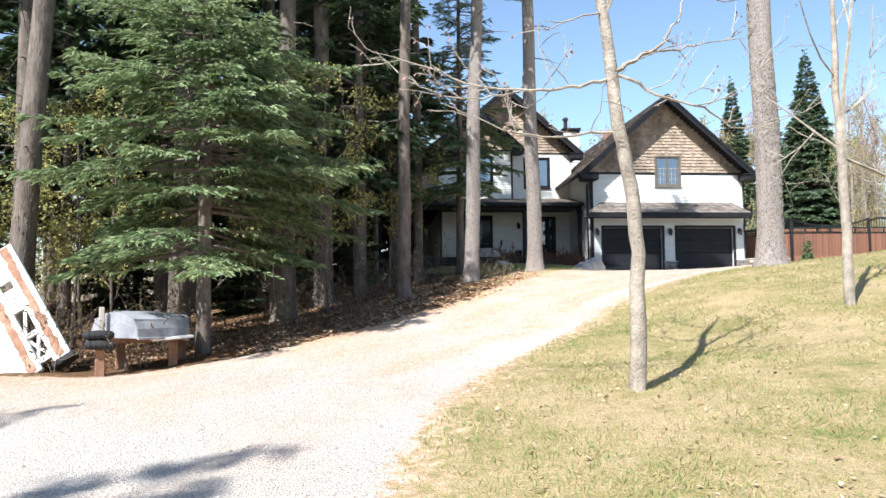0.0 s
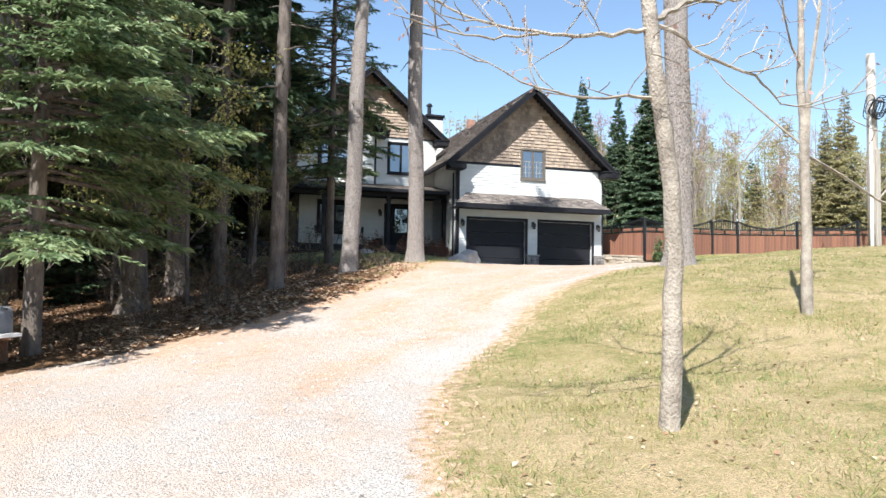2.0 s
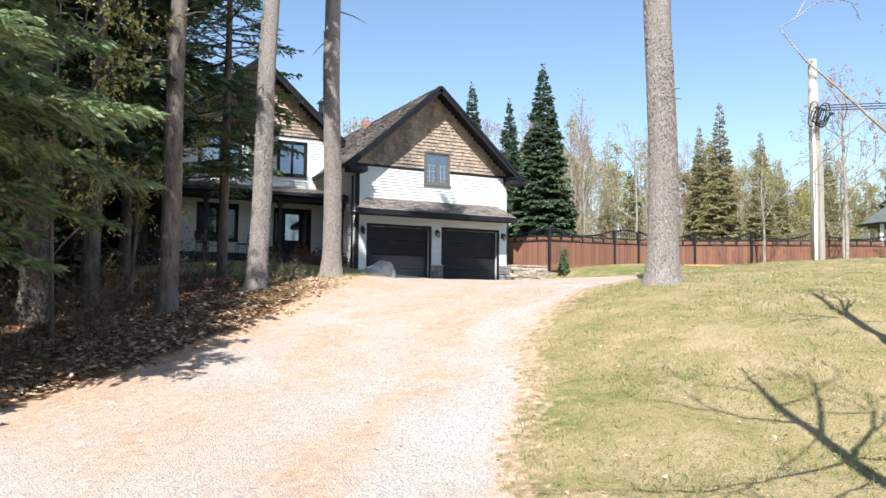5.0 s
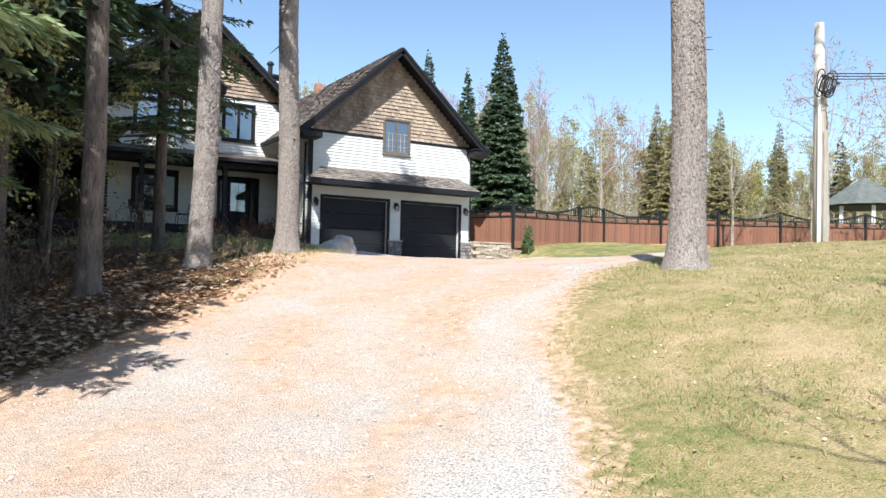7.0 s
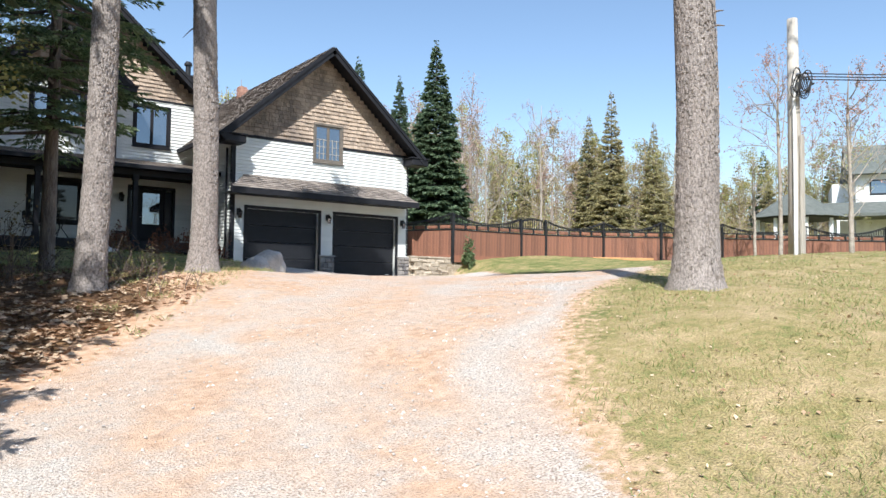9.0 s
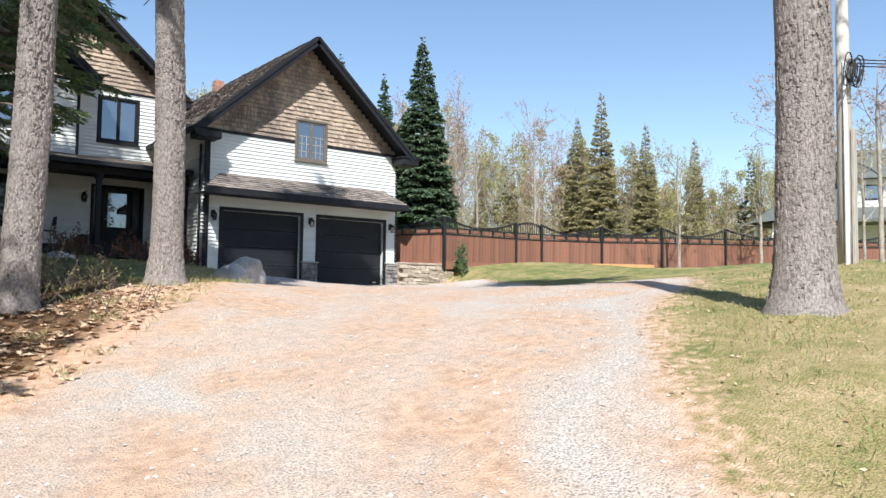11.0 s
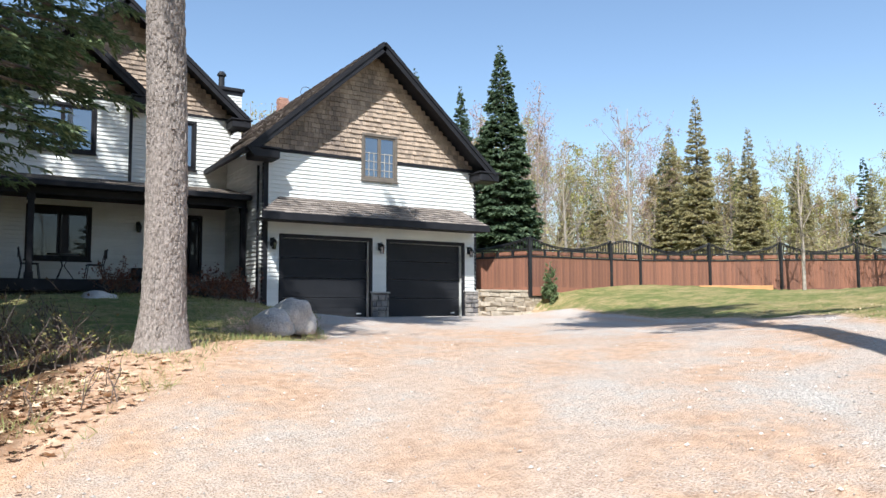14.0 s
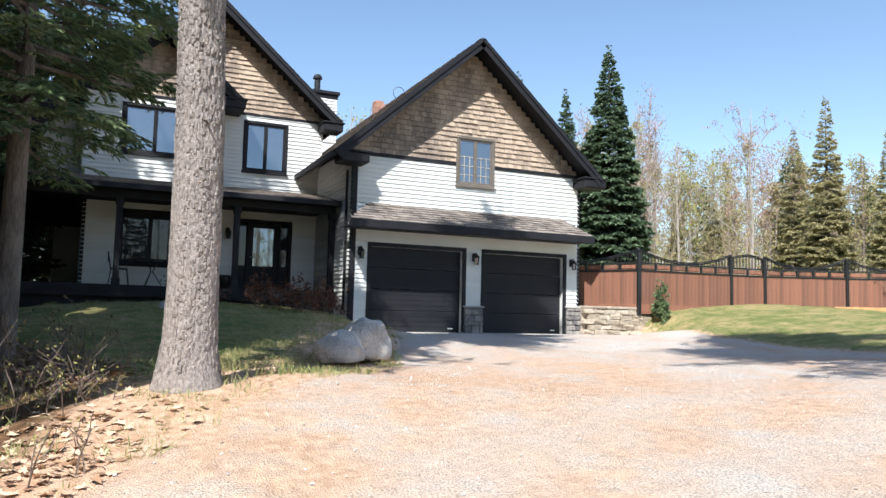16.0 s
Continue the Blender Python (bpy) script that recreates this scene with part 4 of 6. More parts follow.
# ---- boulders ----
def boulder(x, y, z, sx, sy, sz, seed, label):
    bm = bmesh.new()
    bmesh.ops.create_icosphere(bm, subdivisions=4, radius=1.0)
    for v in bm.verts:
        p = v.co.copy()
        d = 1 + 0.28 * noise.noise(p * 0.9 + Vector((seed, 0, 0))) + 0.10 * noise.noise(p * 2.5 + Vector((0, seed, 0))) + 0.03 * noise.noise(p * 8)
        v.co = Vector((p.x * sx, p.y * sy, max(p.z, -0.5) * sz)) * d
    ob = link("boulder", bm, M_BOULDER, smooth=True)
    ob.matrix_world = pose(x, y, z, 0, 0, seed * 40)
    return tagged(ob, label, "boulder", "boulders by the drive")


boulder(4.05, 23.7, 0.03, 0.37, 0.33, 0.28, 1.3, "pale rounded granite boulder at the drive's edge")
boulder(4.5, 24.1, 0.08, 0.33, 0.35, 0.38, 2.7, "grey angular boulder leaning by a paler one")
boulder(2.6, 30.5, 0.35, 0.5, 0.4, 0.3, 5.1, "mossy grey boulder in the shaded front garden")


# ---- trees ----
def leaves_mesh(name, P, D, size, material, parent, aspect=0.45, seed=0, up=0.6):
    """Many small pointed leaves or needle sprays at P, pointing along D."""
    r = np.random.RandomState(seed)
    n = len(P)
    D = D / (np.linalg.norm(D, axis=1, keepdims=True) + 1e-9)
    N = r.normal(size=(n, 3)) * (1 - up) + np.array([0, 0, 1.0]) * up
    S = np.cross(D, N)
    S /= np.linalg.norm(S, axis=1, keepdims=True) + 1e-9
    L = np.reshape(size, (-1, 1)) * r.uniform(0.6, 1.3, (n, 1))
    W = L * aspect / 2
    U = np.cross(S, D)
    a, c = P, P + D * L - U * L * 0.12
    b, d = P + D * L * 0.45 + S * W + U * L * 0.05, P + D * L * 0.45 - S * W + U * L * 0.05
    V = np.stack([a, b, c, d], 1).reshape(-1, 3)
    me = bpy.data.meshes.new(name)
    me.vertices.add(4 * n)
    me.vertices.foreach_set("co", V.reshape(-1).astype(np.float32))
    me.loops.add(4 * n)
    me.loops.foreach_set("vertex_index", np.arange(4 * n, dtype=np.int32))
    me.polygons.add(n)
    me.polygons.foreach_set("loop_start", np.arange(0, 4 * n, 4, dtype=np.int32))
    me.update(calc_edges=True)
    me.materials.append(material)
    ob = new(name, me)
    if parent:
        ob.parent = parent
    return ob


def spruce(x, y, height, radius, first, label, seed, material, dense=1.0, size=0.16, trunk=0.16, bark=None, whorl=0.32, droop=0.25, sprays=26, slim=0.34, fill=1.0):
    """A conifer: tapered trunk, whorls of drooping boughs, each with side twigs of needle sprays."""
    r = np.random.RandomState(seed)
    e = empty("spruce_tree", x, y, ground_z(x, y), label, "tree", "conifers")
    bm = bmesh.new()
    tube(bm, [(0, 0, -0.3), (0, 0, 0.15), (0.02, 0, height * 0.5), (0, 0, height)], [trunk * 1.35, trunk, trunk * 0.55, 0.015], 10, 0.06, seed)
    part("trunk", bm, bark or M_BARKD, e, smooth=True)
    bmb = bmesh.new()
    P, D, Z = [], [], []
    z = first
    while z < height - 0.1:
        f = (z - first) / (height - first)
        R = radius * ((1 - f) ** 0.85) * (0.75 + 0.25 * min(1, f * 6)) + 0.06
        nb = max(4, int(fill * r.randint(5, 8) * (0.6 + 0.4 * (1 - f)) + 0.5))
        for k in range(nb):
            a = r.uniform(0, math.tau)
            L = R * r.uniform(0.65 + 0.12 * (fill > 1), 1.18 - 0.1 * (fill > 1))
            out = np.array([math.cos(a), math.sin(a), 0])
            side = np.array([-math.sin(a), math.cos(a), 0])
            zz = z + r.uniform(-0.15, 0.15) * fill
            rise = 0.35 * f - 0.02

            def at(s):
                return np.array([0, 0, zz]) + out * L * s + np.array([0, 0, 1.0]) * L * (rise * s - droop * (1 - f * 0.6) * s * s + 0.10 * s ** 4)

            if L > 0.5:
                tube(bmb, [at(0), at(0.5), at(0.96)], [0.012 + 0.012 * L, 0.008 + 0.006 * L, 0.004], 4)
            m = max(4, int(sprays * L / max(radius, 0.1) * dense + 3))
            for _ in range(m):
                s = 0.18 + 0.82 * r.rand() ** 0.7
                w = (1 - s) * 0.55 * L + 0.10 * min(1, L)
                o = r.uniform(-1, 1)
                base = at(s)
                tip = base + side * o * w + out * w * 0.45 - np.array([0, 0, 1]) * abs(o) * w * r.uniform(0.05, 0.4)
                c = max(2, int(np.linalg.norm(tip - base) / (size * 0.42)))
                dr = tip - base + out * 0.05
                for q in range(c):
                    p = base + (tip - base) * (q + r.rand()) / c
                    for sg in (-1, 1):
                        P.append(p)
                        Z.append(f)
                        D.append(dr / (np.linalg.norm(dr) + 1e-6) + side * sg * r.uniform(0.3, 0.9) + r.normal(size=3) * 0.18)
                    P.append(tip)
                    Z.append(f)
                    D.append(dr + np.array([0, 0, -0.04]))
        z += whorl * r.uniform(0.8, 1.2) * (0.6 + 0.4 * (1 - f))
    part("bough", bmb, bark or M_BARKD, e)["kind"] = "stuff"
    leaves_mesh("needles", np.array(P), np.array(D), size * (1.05 - 0.72 * np.array(Z) ** 1.5), material, e, slim, seed, 0.55)
    return e


def limb(bm, start, way, length, radius, r, depth, tips, kids=3, bend=0.22, seg=5):
    """A branching limb; collects the twig ends."""
    pts, rad = [Vector(start)], [radius]
    d = Vector(way).normalized()
    n = 4
    for i in range(n):
        d = (d + Vector(r.normal(size=3)) * bend * 0.5 + Vector((0, 0, 0.05))).normalized()
        pts.append(pts[-1] + d * length / n)
        rad.append(radius * (1 - 0.75 * (i + 1) / n) + 0.0015)
    tube(bm, pts, rad, seg)
    tips.append((pts[-1], d))
    if depth:
        for k in range(kids):
            i = r.randint(1, n + 1)
            q = (d * 0.7 + Vector(r.normal(size=3)) * 0.65 + Vector((0, 0, 0.15))).normalized()
            limb(bm, pts[i], q, length * r.uniform(0.45, 0.7), rad[i] * 0.62 + 0.0012, r, depth - 1, tips, kids, bend, max(3, seg - 1))
    else:
        for i in (2, 3):
            tips.append((pts[i], d))


def bare_tree(x, y, stem, radii, limbs, label, seed, bark, bud, bud_size=0.05, depth=2, kids=3, buds=2, seg=10, name="young_tree"):
    """A thin deciduous tree in early spring: stem, limbs and twigs with scattered buds."""
    r = np.random.RandomState(seed)
    e = empty(name, x, y, ground_z(x, y), label, "tree", "deciduous trees")
    bm = bmesh.new()
    pts, rad = [], []
    for i, ((a, b), ra, rb) in enumerate(zip(zip(stem, stem[1:]), radii, radii[1:])):
        a, b = Vector(a), Vector(b)
        for k in range(4):
            t = k / 4
            pts.append(a.lerp(b, t) + Vector(r.normal(size=3)) * ra * 0.10)
            rad.append((ra + (rb - ra) * t) * r.uniform(0.95, 1.06))
    pts.append(Vector(stem[-1]))
    rad.append(radii[-1])
    tube(bm, pts, rad, seg, 0.05, seed)
    part("trunk", bm, bark, e, smooth=True)
    tips = []
    for start, way, ln, ra in limbs:
        bm = bmesh.new()
        limb(bm, start, way, ln, ra, r, depth, tips, kids)
        part("limb", bm, bark, e)
    P = np.array([t for t, _ in tips for _ in range(buds)]) + r.normal(size=(len(tips) * buds, 3)) * bud_size * 0.7
    D = np.array([d for _, d in tips for _ in range(buds)]) + r.normal(size=(len(tips) * buds, 3)) * 0.6 - np.array([0, 0, 0.5])
    leaves_mesh("leaves", P, D, bud_size, bud, e, 0.6, seed, 0.3)
    return e


def pine(x, y, dia, height, crown, label, seed, bark, lean=(0, 0), stubs=14, leafy=True, R=2.4, boughs=34):
    """A tall pine: flared trunk, dead stubs low down, needled crown high up."""
    r = np.random.RandomState(seed)
    e = empty("pine_tree", x, y, ground_z(x, y), label, "tree", "tall pines")
    bm = bmesh.new()
    hs = [-0.3, 0.0, 0.12, 0.35, 0.8, 2, 4, 7, 10, 13, height]
    k = dia / 2
    rs = [k * 1.75, k * 1.5, k * 1.3, k * 1.12, k * 1.03, k, k * 0.93, k * 0.84, k * 0.7, k * 0.55, 0.03]
    tube(bm, [(lean[0] * h / 10 + 0.02 * math.sin(h), lean[1] * h / 10 + 0.02 * math.cos(h * 1.3), h) for h in hs], rs, 20, 0.035, seed)
    part("trunk", bm, bark, e, smooth=True)
    # plates of bark standing proud
    vs, fs = [], []
    for _ in range(4500 if bark is M_BARK else 250):
        h, a = r.uniform(0.1, 5.5), r.uniform(0, math.tau)
        rr = np.interp(h, hs, rs) * 0.99
        w, t, o = r.uniform(0.006, 0.016), r.uniform(0.012, 0.042), rr + r.uniform(0.003, 0.011)
        cx, cy = lean[0] * h / 10 + 0.02 * math.sin(h), lean[1] * h / 10 + 0.02 * math.cos(h * 1.3)
        i = len(vs)
        for s, zz, q in ((-1, -1, rr), (1, -1, rr), (1, 1, rr), (-1, 1, rr), (-0.6, -0.7, o), (0.6, -0.7, o), (0.6, 0.8, o), (-0.6, 0.8, o)):
            an = a + s * w / rr
            vs.append((cx + q * math.cos(an), cy + q * math.sin(an), h + zz * t))
        fs += [(i + 4, i + 5, i + 6, i + 7), (i, i + 1, i + 5, i + 4), (i + 1, i + 2, i + 6, i + 5), (i + 2, i + 3, i + 7, i + 6), (i + 3, i, i + 4, i + 7)]
    raw("bark_relief", vs, fs, bark, e)["kind"] = "stuff"
    bm = bmesh.new()
    for _ in range(stubs):
        h, a = r.uniform(2.0, crown + 1), r.uniform(0, math.tau)
        L = r.uniform(0.1, 0.9 if h > 4 else 0.18)
        o = np.interp(h, hs, rs) * 0.9
        c = Vector((lean[0] * h / 10 + math.cos(a) * o, lean[1] * h / 10 + math.sin(a) * o, h))
        d = Vector((math.cos(a), math.sin(a), r.uniform(-0.3, 0.2)))
        tube(bm, [c, c + d * L * 0.5, c + d * L + Vector((0, 0, -0.1 * L))], [0.02, 0.012, 0.004], 5)
    part("dead_branch", bm, M_BARKD, e)["kind"] = "stuff"
    if leafy:
        P, D = [], []
        bm = bmesh.new()
        for _ in range(boughs):
            h, a = r.uniform(crown, height), r.uniform(0, math.tau)
            L = R * (1 - 0.6 * (h - crown) / (height - crown)) * r.uniform(0.6, 1.1)
            c = np.array([lean[0] * h / 10, lean[1] * h / 10, h])
            o = np.array([math.cos(a), math.sin(a), 0.15])
            tube(bm, [c, c + o * L * 0.5, c + o * L + np.array([0, 0, 0.1])], [0.03, 0.02, 0.006], 4)
            for _ in range(150 if bark is M_BARK else 80):
                s = r.uniform(0.25, 1.05)
                P.append(c + o * L * s + r.normal(size=3) * np.array([0.22, 0.22, 0.12]))
                D.append(r.normal(size=3) + o)
        part("crown_bough", bm, M_BARKD, e)
        leaves_mesh("needles", np.array(P), np.array(D), 0.42, M_NEEDLED, e, 0.3, seed, 0.2)
    return e


# the three pale pines by the drive
pine(-0.12, 19.4, 0.36, 19, 11.5, "tall pale-barked pine beside the drive", 11, M_BARK, (0.32, 0.1))
pine(1.82, 20.6, 0.385, 20, 12, "tall pine with old branch scars beside the drive", 12, M_BARK, (-0.12, 0.1))
pine(4.74, 13.5, 0.44, 20, 12, "stout pine standing alone at the lawn's edge", 13, M_BARK, (-0.05, 0.1), R=3.5, boughs=70)

# woods on the far side of the drive: dark trunks and spruces
_w = [(-1.9, 18.2, 0.30), (-3.9, 19.6, 0.46), (-3.0, 21.5, 0.30), (-5.6, 22.5, 0.36), (-1.2, 24, 0.28), (-7.2, 18.5, 0.42), (-8.6, 22, 0.35), (-3.2, 27, 0.36), (-6.5, 27, 0.32), (-10.5, 18, 0.40), (-12, 24, 0.40), (-9.5, 29, 0.36), (-5, 32, 0.4), (-13, 31, 0.4), (-15, 20, 0.4), (-10.3, 15.6, 0.44), (-17, 27, 0.4), (-4.6, 17.3, 0.22), (-8.2, 34, 0.4)]
_p = pine(*_w[0], 18, 10, "slender dark pine trunk at the wood's edge", 20, M_BARKD, (0.1, 0), 26)
_q = pine(*_w[1], 19, 9, "thick dark conifer trunk inside the wood", 21, M_BARKD, (-0.1, 0.1), 30)
for k, (x, y, d) in enumerate(_w[2:]):
    s = d / 0.38
    o = copy_thing(_q if k % 2 else _p, pose(x, y, ground_z(x, y), 0, 0, 67 * k))
    o["label"] = "tall dark pine trunk deep in the wood"
SP = spruce(-5.6, 13.9, 12.5, 3.3, 1.9, "large spruce with drooping green boughs at the wood's edge", 31, M_NEEDLE, 1.0, 0.15, 0.14, sprays=50, slim=0.28)
SP2 = spruce(-3.0, 20.2, 15.5, 2.4, 3.2, "dark spruce standing among the pines", 32, M_NEEDLED, 1.0, 0.38, 0.17, whorl=0.5, sprays=18)
for k, (x, y) in enumerate(((-1.9, 27.2), (-3.6, 30.8), (-7.6, 21.6), (-10.6, 26.5), (-5.2, 25.5), (-2.6, 33.5), (-8, 31), (-14, 26), (-5.6, 36), (-4, 44.5), (-7.5, 47), (-1, 50), (-2.4, 46), (3, 51), (-11.5, 33), (-3.8, 39.5), (-9, 41), (-16.5, 34))):
    o = copy_thing(SP2, pose(x, y, ground_z(x, y), 0, 0, 50 * k))
    o["label"] = "dark spruce deep in the shaded wood"
SP3 = spruce(0.15, 24.2, 13.0, 2.3, 2.7, "spruce with light green bough tips before the house", 33, M_NEEDLE, 1.0, 0.12, 0.14, sprays=36, slim=0.26)
# out of view; the first three are placed to cast the foreground shadows
for x, y, a in ((-11.3, -4.2, 30), (-12.5, -4.6, 110), (-13.6, -2.0, 80), (-10.5, -11, 200), (-5, -12, 20), (3, -14, 70), (10, -13, 120)):
    o = copy_thing(SP2, pose(x, y, ground_z(x, y), 0, 0, a))
    o["label"] = "unseen dark spruce added behind the camera"

for k, (x, y) in enumerate(((-9, 24.5), (-11, 21.5), (-6.8, 29.5), (-12.5, 28.5), (-5.4, 33.8), (-7.5, 38), (-10.5, 37.5), (-13.5, 22.5))):
    o = copy_thing(SP2, pose(x, y, ground_z(x, y), 0, 0, 83 * k))
    o["label"] = "dark spruce deep in the shaded wood"
for k, (x, y, s) in enumerate(((-12.2, 19.5, 0.3), (-14.5, 24, 0.42), (-9.8, 23, 0.28), (-7.2, 24.4, 0.34), (-4.6, 24.6, 0.26), (-11.4, 26, 0.4), (-8.4, 27.4, 0.36), (-16.5, 19, 0.4), (-6, 20.4, 0.24), (-17.5, 23, 0.5), (-3.2, 25.4, 0.3), (-5.9, 30.6, 0.4), (-12.8, 17.6, 0.26), (-15.4, 15.4, 0.4), (-18.5, 17, 0.5), (-4.2, 37.5, 0.4), (-4.6, 41, 0.5), (-1.8, 44.5, 0.5), (-3.4, 43.4, 0.45))):
    o = copy_thing(SP2, pose(x, y, ground_z(x, y) - 3.0 * s, 0, 0, 41 * k))
    o.scale = (s * 1.5, s * 1.5, s)
    o["label"] = "small dark young spruce under the tall trees"

# conifers beyond the garage
FS = spruce(26.6, 48, 14.1, 2.6, 0.6, "tall full spruce behind the garage and fence", 41, M_FIR, 1.0, 0.30, 0.2, whorl=0.22, droop=0.30, sprays=40, slim=0.42, fill=1.9)
FS2 = spruce(58, 62, 14.0, 2.4, 0.8, "distant spruce rising out of the spring woods", 42, M_NEEDLED, 0.8, 0.6, 0.2, whorl=0.55, droop=0.2, sprays=12, slim=0.5)
for x, y, s, a in ((25.4, 50.5, 0.86, 40), (24.8, 55, 1.02, 90), (29.0, 51, 0.60, 10)):
    o = copy_thing(FS, pose(x, y, ground_z(x, y), 0, 0, a))
    o.scale = (s * 0.8, s * 0.8, s)
# those at negative y are added unseen behind the camera, for window reflections
for x, y, s in ((-1.5, 48.5, 0.7), (-4, 50, 0.8), (1, 52, 0.75), (-7, 49, 0.7), (3.5, 54, 0.8), (-10.5, 47, 0.75), (7, 56, 0.8), (-30, -26, 0.9), (-21, -30, 0.8), (-12, -28, 0.95), (-4, -31, 0.8), (5, -29, 0.9), (13, -32, 0.85), (22, -29, 0.9), (32, -31, 0.8), (42, -27, 0.9), (52, 58, 0.85), (54.5, 57, 0.7), (60, 57, 0.9), (66, 54, 0.8), (70, 50, 0.85), (46, 61, 0.7), (76, 46, 0.8), (82, 43, 0.9), (41, 63, 0.62), (87, 40, 0.8), (93, 33, 0.85), (64, 60, 0.75)):
    o = copy_thing(FS2, pose(x, y, ground_z(x, y), 0, 0, x * 31))
    o.scale = (s * 0.8, s * 0.8, s)
    o["label"] = "distant spruce rising out of the spring woods"

LA = spruce(43.0, 47.1, 12.9, 1.7, 0.8, "slim olive conifer among the bare spring trees", 43, M_OLIVE, 1.0, 0.28, 0.16, whorl=0.22, droop=0.15, sprays=22, slim=0.22, fill=1.6)
for x, y, s in ((46.1, 52.2, 0.96), (41.0, 41.6, 0.72), (55.5, 51.5, 0.78), (61.5, 51.0, 0.97), (44.0, 58.0, 0.72), (36.0, 60.0, 0.84), (66.5, 47.5, 0.8), (72.5, 44.0, 0.92), (58.0, 49.0, 0.62), (39.5, 57.0, 0.6), (79.0, 40.5, 0.86)):
    o = copy_thing(LA, pose(x, y, ground_z(x, y), 0, 0, x * 17))
    o.scale = (s * 0.95, s * 0.95, s)

# young trees on the lawn
MAPLE = bare_tree(-0.44, 6.2, [(0, 0, -0.2), (0.0, 0, 0.0), (0.02, -0.02, 1.1), (-0.03, -0.03, 1.65), (-0.13, -0.06, 2.1), (-0.2, 0, 3.0), (-0.36, 0.05, 3.9), (-0.42, 0.1, 5.2)], [0.08, 0.068, 0.058, 0.056, 0.055, 0.046, 0.036, 0.012],
                  [((-0.2, 0, 3.1), (0.5, 0.25, 0.8), 1.7, 0.026), ((-0.28, 0.03, 3.4), (-0.7, 0.2, 0.7), 1.5, 0.020), ((-0.36, 0.05, 3.9), (0.6, -0.4, 0.7), 1.3, 0.015), ((-0.38, 0.06, 4.3), (-0.3, 0.6, 0.8), 1.1, 0.011)],
                  "slim young maple on the lawn with sparse spring buds", 51, M_BIRCH, M_BUD, 0.03, 3, 2, 1)


def guided_limb(tree, way, radius, seed):
    """A long sweeping branch through given bends, with side twigs and curled spring leaves at their ends."""
    r = np.random.RandomState(seed)
    bm, tips = bmesh.new(), []
    pts = []
    for a, b in zip(way, way[1:]):
        for k in range(4):
            pts.append(Vector(a).lerp(Vector(b), k / 4) + Vector(r.normal(size=3)) * 0.008)
    pts.append(Vector(way[-1]))
    n = len(pts)
    tube(bm, pts, [radius * (1 - 0.82 * i / (n - 1)) for i in range(n)], 6)
    for i in range(3, n):
        if r.rand() < 0.55 or i == n - 1:
            d = (pts[i] - pts[i - 1]).normalized()
            q = d * 0.8 + Vector(r.normal(size=3)) * 0.55 + Vector((0, 0, 0.2))
            limb(bm, pts[i], q, r.uniform(0.15, 0.5), 0.0045, r, 1, tips, 2, 0.3, 4)
    part("limb", bm, M_BIRCH, tree)
    tips = tips[::2]
    P = np.array([t for t, _ in tips])
    leaves_mesh("leaves", P, np.array([d for _, d in tips]) * 0.5 - np.array([0, 0, 0.6]), 0.035, M_BUD, tree, 0.6, seed, 0.3)


guided_limb(MAPLE, [(-0.17, -0.04, 2.54), (-0.51, 0.0, 2.46), (-0.83, 0.05, 2.44), (-1.29, 0.1, 2.48), (-1.64, 0.2, 2.66), (-2.12, 0.3, 2.82)], 0.017, 1)
guided_limb(MAPLE, [(-0.91, 0.05, 2.45), (-1.23, 0.0, 2.34), (-1.58, 0.0, 2.38), (-1.92, 0.05, 2.57)], 0.010, 2)
guided_limb(MAPLE, [(-0.15, -0.05, 2.08), (-0.45, -0.1, 2.05), (-0.77, -0.12, 2.01), (-1.20, -0.1, 2.12), (-1.58, 0.0, 2.32)], 0.013, 3)
guided_limb(MAPLE, [(-0.13, -0.04, 2.60), (0.04, 0.0, 2.70), (0.30, 0.05, 2.86), (0.46, 0.1, 3.08), (0.58, 0.15, 3.4)], 0.024, 4)
guided_limb(MAPLE, [(0.14, 0.02, 2.76), (0.48, 0.1, 2.84), (0.79, 0.2, 2.94), (1.2, 0.3, 3.02)], 0.013, 5)
guided_limb(MAPLE, [(-0.11, -0.05, 2.55), (0.19, -0.1, 2.38), (0.57, -0.1, 2.27), (0.84, -0.05, 2.13), (1.38, 0.0, 2.15)], 0.015, 6)
guided_limb(MAPLE, [(-0.23, 0.0, 3.1), (-0.59, -0.1, 2.97), (-0.80, -0.15, 2.93)], 0.009, 7)
bare_tree(3.15, 8.85, [(0, 0, -0.2), (0, 0, 0.0), (0.0, 0, 1.2), (-0.06, 0, 2.6), (-0.05, 0, 4.6)], [0.075, 0.065, 0.055, 0.045, 0.015],
          [((0, 0, 1.0), (0.12, 0.05, 1), 3.2, 0.04), ((-0.03, 0, 1.9), (-0.8, 0.2, 0.5), 1.5, 0.016), ((-0.05, 0, 2.3), (0.9, 0.2, 0.5), 1.5, 0.016), ((-0.06, 0, 2.8), (-0.7, -0.4, 0.7), 1.4, 0.014), ((-0.05, 0, 3.4), (0.6, 0.3, 0.7), 1.3, 0.012)],
          "thin twin-stemmed young tree on the lawn", 52, M_BIRCH, M_BUD, 0.03, 3, 2, 1)
YT = [(25.0, 28.3, 5.2, 53, M_SPRING), (27.6, 26.2, 5.0, 54, M_SPRING), (20.2, 21.0, 6.4, 55, M_BUD), (29.5, 23.0, 5.5, 56, M_SPRING), (19.6, 18.6, 5.4, 57, M_BUD), (23.4, 34.9, 7.3, 58, M_BUD), (21.0, 36.2, 5.6, 59, M_SPRING)]
